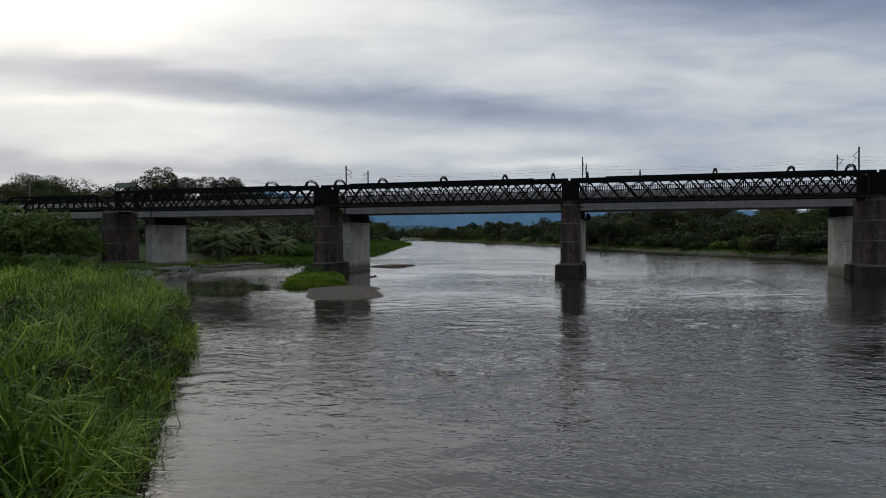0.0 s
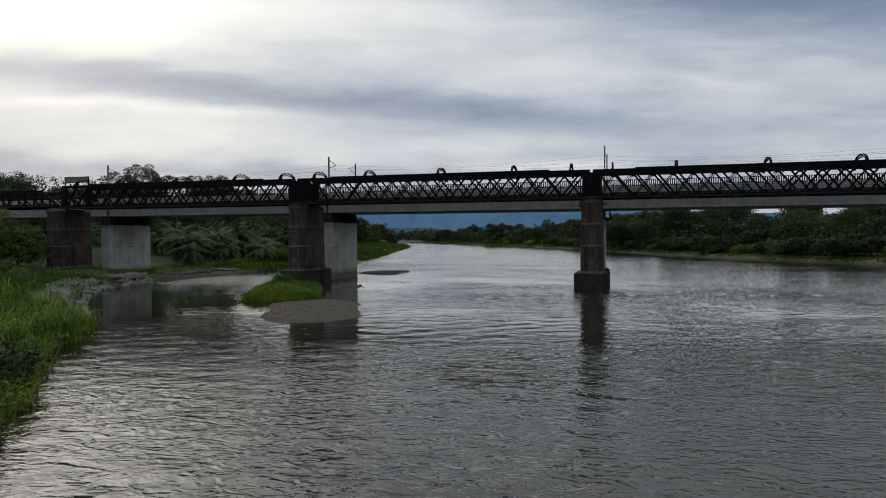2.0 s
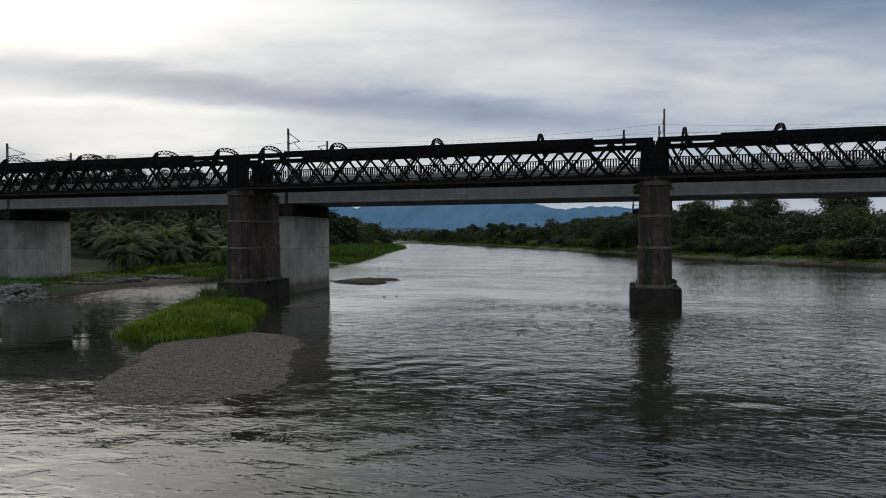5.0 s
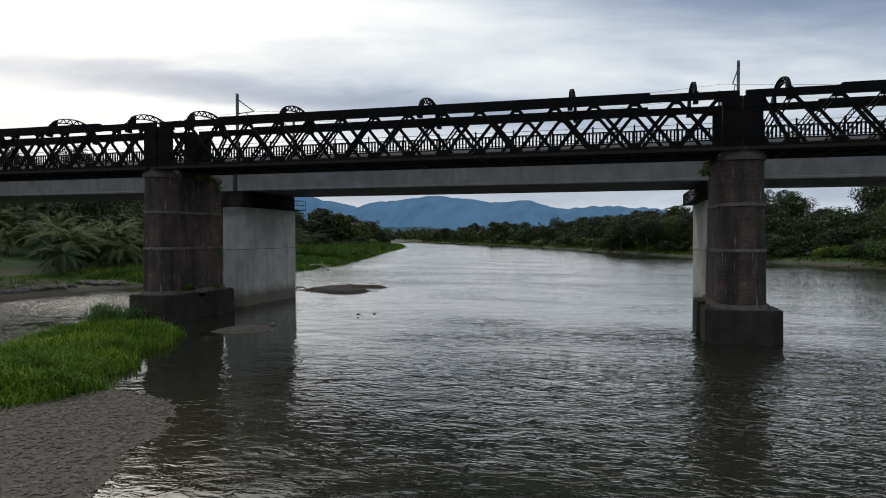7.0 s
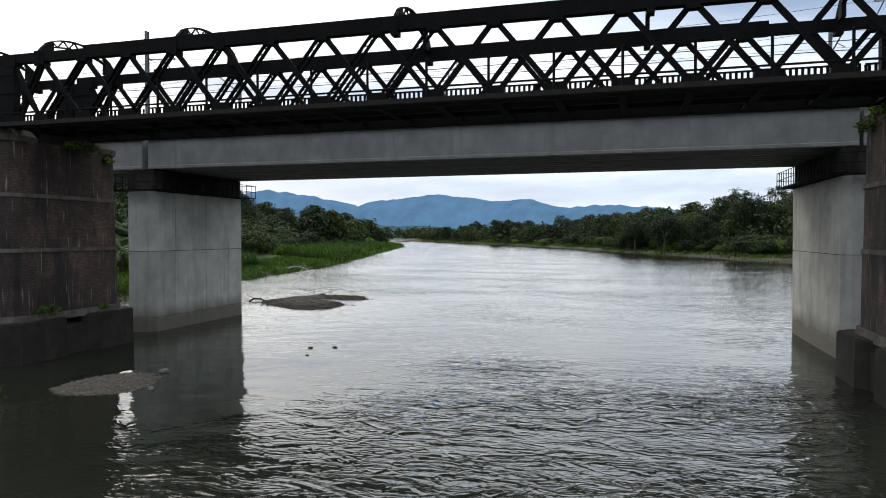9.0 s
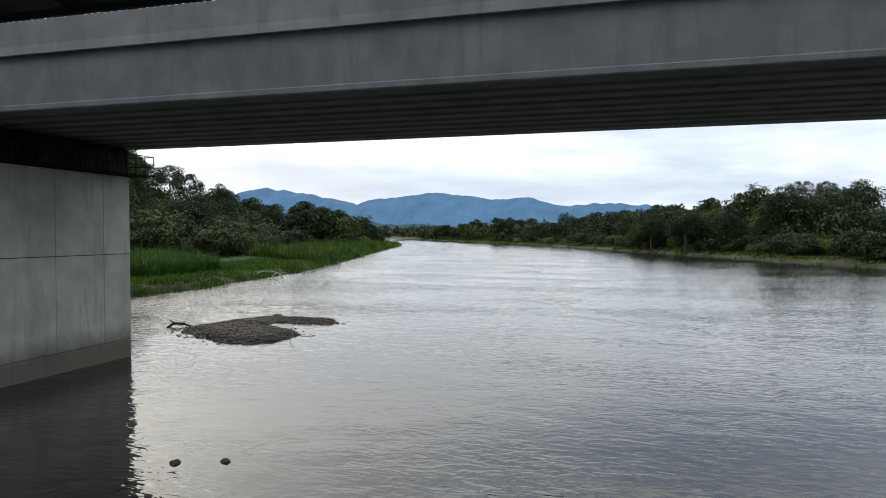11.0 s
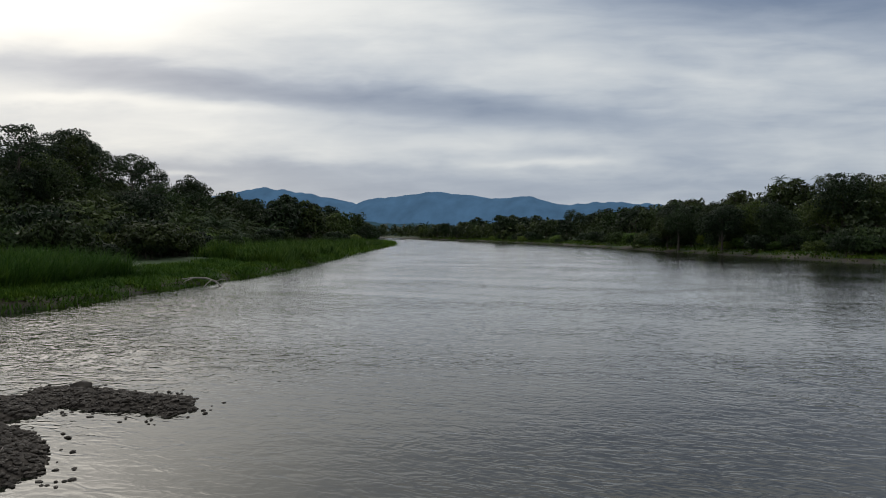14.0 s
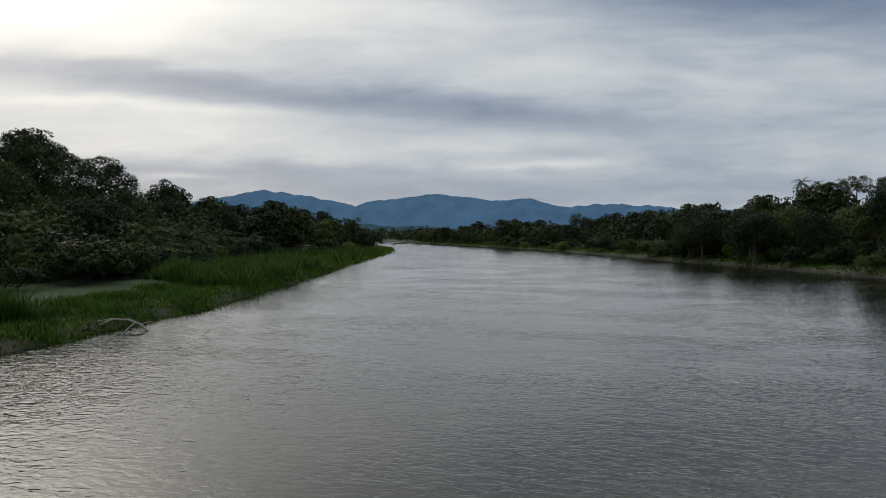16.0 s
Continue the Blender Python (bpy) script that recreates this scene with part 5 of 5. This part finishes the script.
def driftwood(label, limbs, at, turn, mat):
    bm = bmesh.new()
    for pts, radii in limbs:
        tube(bm, pts, radii, 7)
    ob = new("driftwood", mesh_of("driftwood", bm, mat, True))
    ob.matrix_basis = pose(*at, 0, 0, turn)
    tagged(ob, label, "driftwood", "driftwood in the river")


driftwood("bleached forked branch stranded in the shallows", [
    ([(-3.4, 0, 0.35), (-2.2, 0.1, 0.75), (-0.8, 0.2, 0.95), (0.8, 0.1, 0.90), (2.0, -0.2, 0.55), (2.9, -0.5, -0.1)], [0.05, 0.08, 0.10, 0.12, 0.12, 0.10]),
    ([(-0.8, 0.2, 0.95), (-1.6, -0.5, 0.55), (-2.1, -1.0, -0.1)], [0.08, 0.06, 0.04]),
    ([(1.5, -0.1, 0.75), (1.2, -0.8, 0.30), (1.0, -1.3, -0.1)], [0.08, 0.06, 0.04]),
    ([(2.0, -0.2, 0.55), (2.6, 0.2, 0.75), (3.1, 0.3, 0.7)], [0.07, 0.05, 0.02])], (-81.2, 203.4, 0.0), 12, DRIFT)
driftwood("dark twisted snag beside the gravel bar", [
    ([(-0.9, 0, -0.1), (-0.3, 0.1, 0.28), (0.4, 0, 0.22), (1.0, 0.1, -0.05)], [0.08, 0.10, 0.09, 0.05]),
    ([(-0.3, 0.1, 0.28), (-0.7, 0.3, 0.55)], [0.06, 0.02]), ([(0.3, 0, 0.22), (0.5, -0.3, 0.48)], [0.05, 0.02])], (-57.6, 149.8, 0.0), 30, TIMBER)
driftwood("thin bare stick leaning in the water", [([(0, 0, -0.2), (0.2, 0.3, 0.7), (0.3, 0.8, 1.3)], [0.02, 0.015, 0.008])], (-46.5, 146.0, 0.0), 0, DRIFT)


# ---- small built things on the left bank ----
def make_fence():
    s = thing("mesh_fence", (-80.6, 91.8, ground_z(-80.6, 91.8)), "pale steel mesh fence panels on the grassy bank", "fence")
    for i in (-1, 0, 1):
        bm = bmesh.new()
        tube(bm, [(i * 2.4, -i * 1.0, -0.3), (i * 2.4, -i * 1.0, 1.5)], [0.05, 0.05], 6)
        part("post", bm, GALV, s)
    for z in (0.15, 0.6, 1.05, 1.45):
        bm = bmesh.new()
        tube(bm, [(-2.4, 1.0, z), (2.4, -1.0, z)], [0.02, 0.02], 5)
        part("wire", bm, GALV, s)


make_fence()


def make_sign():
    s = thing("sign_board", (-101.0, 121.6, ZB + 4.6), "pale green board in a dark frame above the bridge end", "sign")
    bm = bmesh.new()
    box(bm, -2.6, 2.6, -0.06, 0.06, 0.55, 1.45)
    part("board", bm, BOARD, s)
    for z0, z1 in ((0.45, 0.55), (1.45, 1.55)):
        bm = bmesh.new()
        box(bm, -2.7, 2.7, -0.09, 0.09, z0, z1)
        part("frame_rail", bm, STEEL, s)
    for x in (-2.65, 2.65):
        bm = bmesh.new()
        box(bm, x - 0.06, x + 0.06, -0.10, 0.10, -0.9, 1.55)
        part("post", bm, STEEL, s)


make_sign()


def make_weed(x, y, z, size, seed):
    rng_ = random.Random(seed)
    np.random.seed(seed)
    me = crown_mesh("weed", LEAF_PALE, size, size * 1.3, -0.1, 9, 30, 0.16, rng_)
    ob = new("weed", me)
    ob.matrix_basis = pose(x, y, z)
    tagged(ob, "small green weed rooted on the old pier", "plant", "weeds on the piers")


for i, (x, y, z, size) in enumerate(((-51.75, 120.6, 11.9, 0.7), (-52.0, 122.4, 11.4, 0.6), (-51.8, 119.4, 12.0, 0.45), (-9.15, 120.2, 12.0, 0.6), (-9.1, 121.8, 11.5, 0.7), (-6.1, 120.9, 11.9, 0.5))):
    make_weed(x, y, z, size, 20 + i)
for i, (x, y, size) in enumerate(((-53.6, 113.4, 0.9), (-52.4, 112.2, 0.7), (-54.8, 112.6, 0.8), (-51.6, 113.2, 0.5))):
    leafage = crown_mesh("bank_weed", LEAF_MID, size, size * 1.4, 0.0, 12, 40, 0.20, random.Random(70 + i))
    weed = new("bank_weed", leafage)
    weed.matrix_basis = pose(x, y, 0.1)
    tagged(weed, "dark green leafy weed at the islet's upstream end", "plant", "weeds on the islet")
make_weed(-51.3, 117.3, 2.35, 0.75, 1)
make_weed(-51.6, 121.6, 2.35, 0.40, 2)
make_weed(-5.6, 121.2, 2.35, 0.35, 3)


# ---- far woods and hills ----
def far_woods(name, label, count, spot, leaf, seed, per=26):
    r = random.Random(seed)
    np.random.seed(seed)
    cs, ns, ss = [], [], []
    for _ in range(count):
        x, y, z, size = spot(r)
        d = np.random.normal(size=(per, 3))
        d /= np.linalg.norm(d, axis=1, keepdims=True)
        d[:, 2] = np.abs(d[:, 2]) * 1.1 - 0.15
        cs.append(np.array((x, y, z)) + d * size * np.random.uniform(0.75, 1.1, (per, 1)) * np.array((1, 1, 1.25)))
        ns.append(d + np.random.normal(scale=0.4, size=d.shape))
        ss.append(np.random.uniform(0.7, 1.3, per) * leaf)
    ob = new(name, leaves_mesh(name, np.concatenate(cs), np.concatenate(ns), np.concatenate(ss), LEAF_DARK))
    return tagged(ob, label, "woods", kind="stuff")


def spot_far(r):
    y = r.uniform(880, 1350)
    x = r.uniform(-900, 350)
    return x, y, r.uniform(4, 15), r.uniform(4, 8)


def spot_shores(r):
    y = r.uniform(540, 1000)
    if r.random() < 0.6:
        return along(RIGHT, y) + r.uniform(1, 60), y, r.uniform(2.5, 9), r.uniform(3, 6)
    return along(LEFT, y) - r.uniform(1, 60), y, r.uniform(2.5, 9), r.uniform(3, 6)


def spot_left(r):
    y = r.uniform(180, 560)
    x = along(LEFT, y) - r.uniform(30, 110)
    return x, y, ground_z(x, y) + r.uniform(1, 7), r.uniform(2.5, 5)


def spot_right(r):
    y = r.uniform(180, 900)
    x = along(RIGHT, y) + r.uniform(10, 80)
    return x, y, ground_z(x, y) + r.uniform(1, 7), r.uniform(2.5, 5)


far_woods("far_woods", "distant dark woods across the bend of the river", 900, spot_far, 3.2, 51)
far_woods("far_woods", "distant dark trees along both shores", 700, spot_shores, 2.2, 54)
far_woods("undergrowth", "dense dark undergrowth beneath the left bank trees", 900, spot_left, 0.75, 52, 60)
far_woods("undergrowth", "dense dark undergrowth beneath the right bank trees", 1100, spot_right, 1.0, 53, 40)


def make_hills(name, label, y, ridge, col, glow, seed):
    """A long range of wooded mountains, blue distance haze painted into colour and glow."""
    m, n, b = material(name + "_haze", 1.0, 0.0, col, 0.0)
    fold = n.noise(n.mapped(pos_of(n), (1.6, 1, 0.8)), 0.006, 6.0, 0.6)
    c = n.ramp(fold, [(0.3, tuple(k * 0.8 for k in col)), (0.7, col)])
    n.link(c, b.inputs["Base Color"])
    # emission lends the slopes the bluish light of the hazy air
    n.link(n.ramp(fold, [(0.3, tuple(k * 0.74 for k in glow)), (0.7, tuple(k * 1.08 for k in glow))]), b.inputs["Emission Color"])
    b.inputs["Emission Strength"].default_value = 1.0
    verts, faces = [], []
    xs = [-4600 + i * 22 for i in range(330)]
    rows = 12
    for j in range(rows):
        t = j / (rows - 1)
        for x in xs:
            h = along(ridge, x) + 14 * noise.noise((x * 0.006, seed, 0)) + 9 * noise.noise((x * 0.02, seed, 3)) + 5 * noise.noise((x * 0.06, seed, 3))
            fold_ = 60 * noise.noise((x * 0.004 + t * 0.6, t * 2.2, seed)) * (1 - t)
            verts.append((x, y + 500 * t + fold_ - 250, -30 + (h + 30) * (math.sin(t * math.pi / 2) ** 0.8)))
    k = len(xs)
    for j in range(rows - 1):
        for i in range(k - 1):
            a = j * k + i
            faces.append((a, a + 1, a + k + 1, a + k))
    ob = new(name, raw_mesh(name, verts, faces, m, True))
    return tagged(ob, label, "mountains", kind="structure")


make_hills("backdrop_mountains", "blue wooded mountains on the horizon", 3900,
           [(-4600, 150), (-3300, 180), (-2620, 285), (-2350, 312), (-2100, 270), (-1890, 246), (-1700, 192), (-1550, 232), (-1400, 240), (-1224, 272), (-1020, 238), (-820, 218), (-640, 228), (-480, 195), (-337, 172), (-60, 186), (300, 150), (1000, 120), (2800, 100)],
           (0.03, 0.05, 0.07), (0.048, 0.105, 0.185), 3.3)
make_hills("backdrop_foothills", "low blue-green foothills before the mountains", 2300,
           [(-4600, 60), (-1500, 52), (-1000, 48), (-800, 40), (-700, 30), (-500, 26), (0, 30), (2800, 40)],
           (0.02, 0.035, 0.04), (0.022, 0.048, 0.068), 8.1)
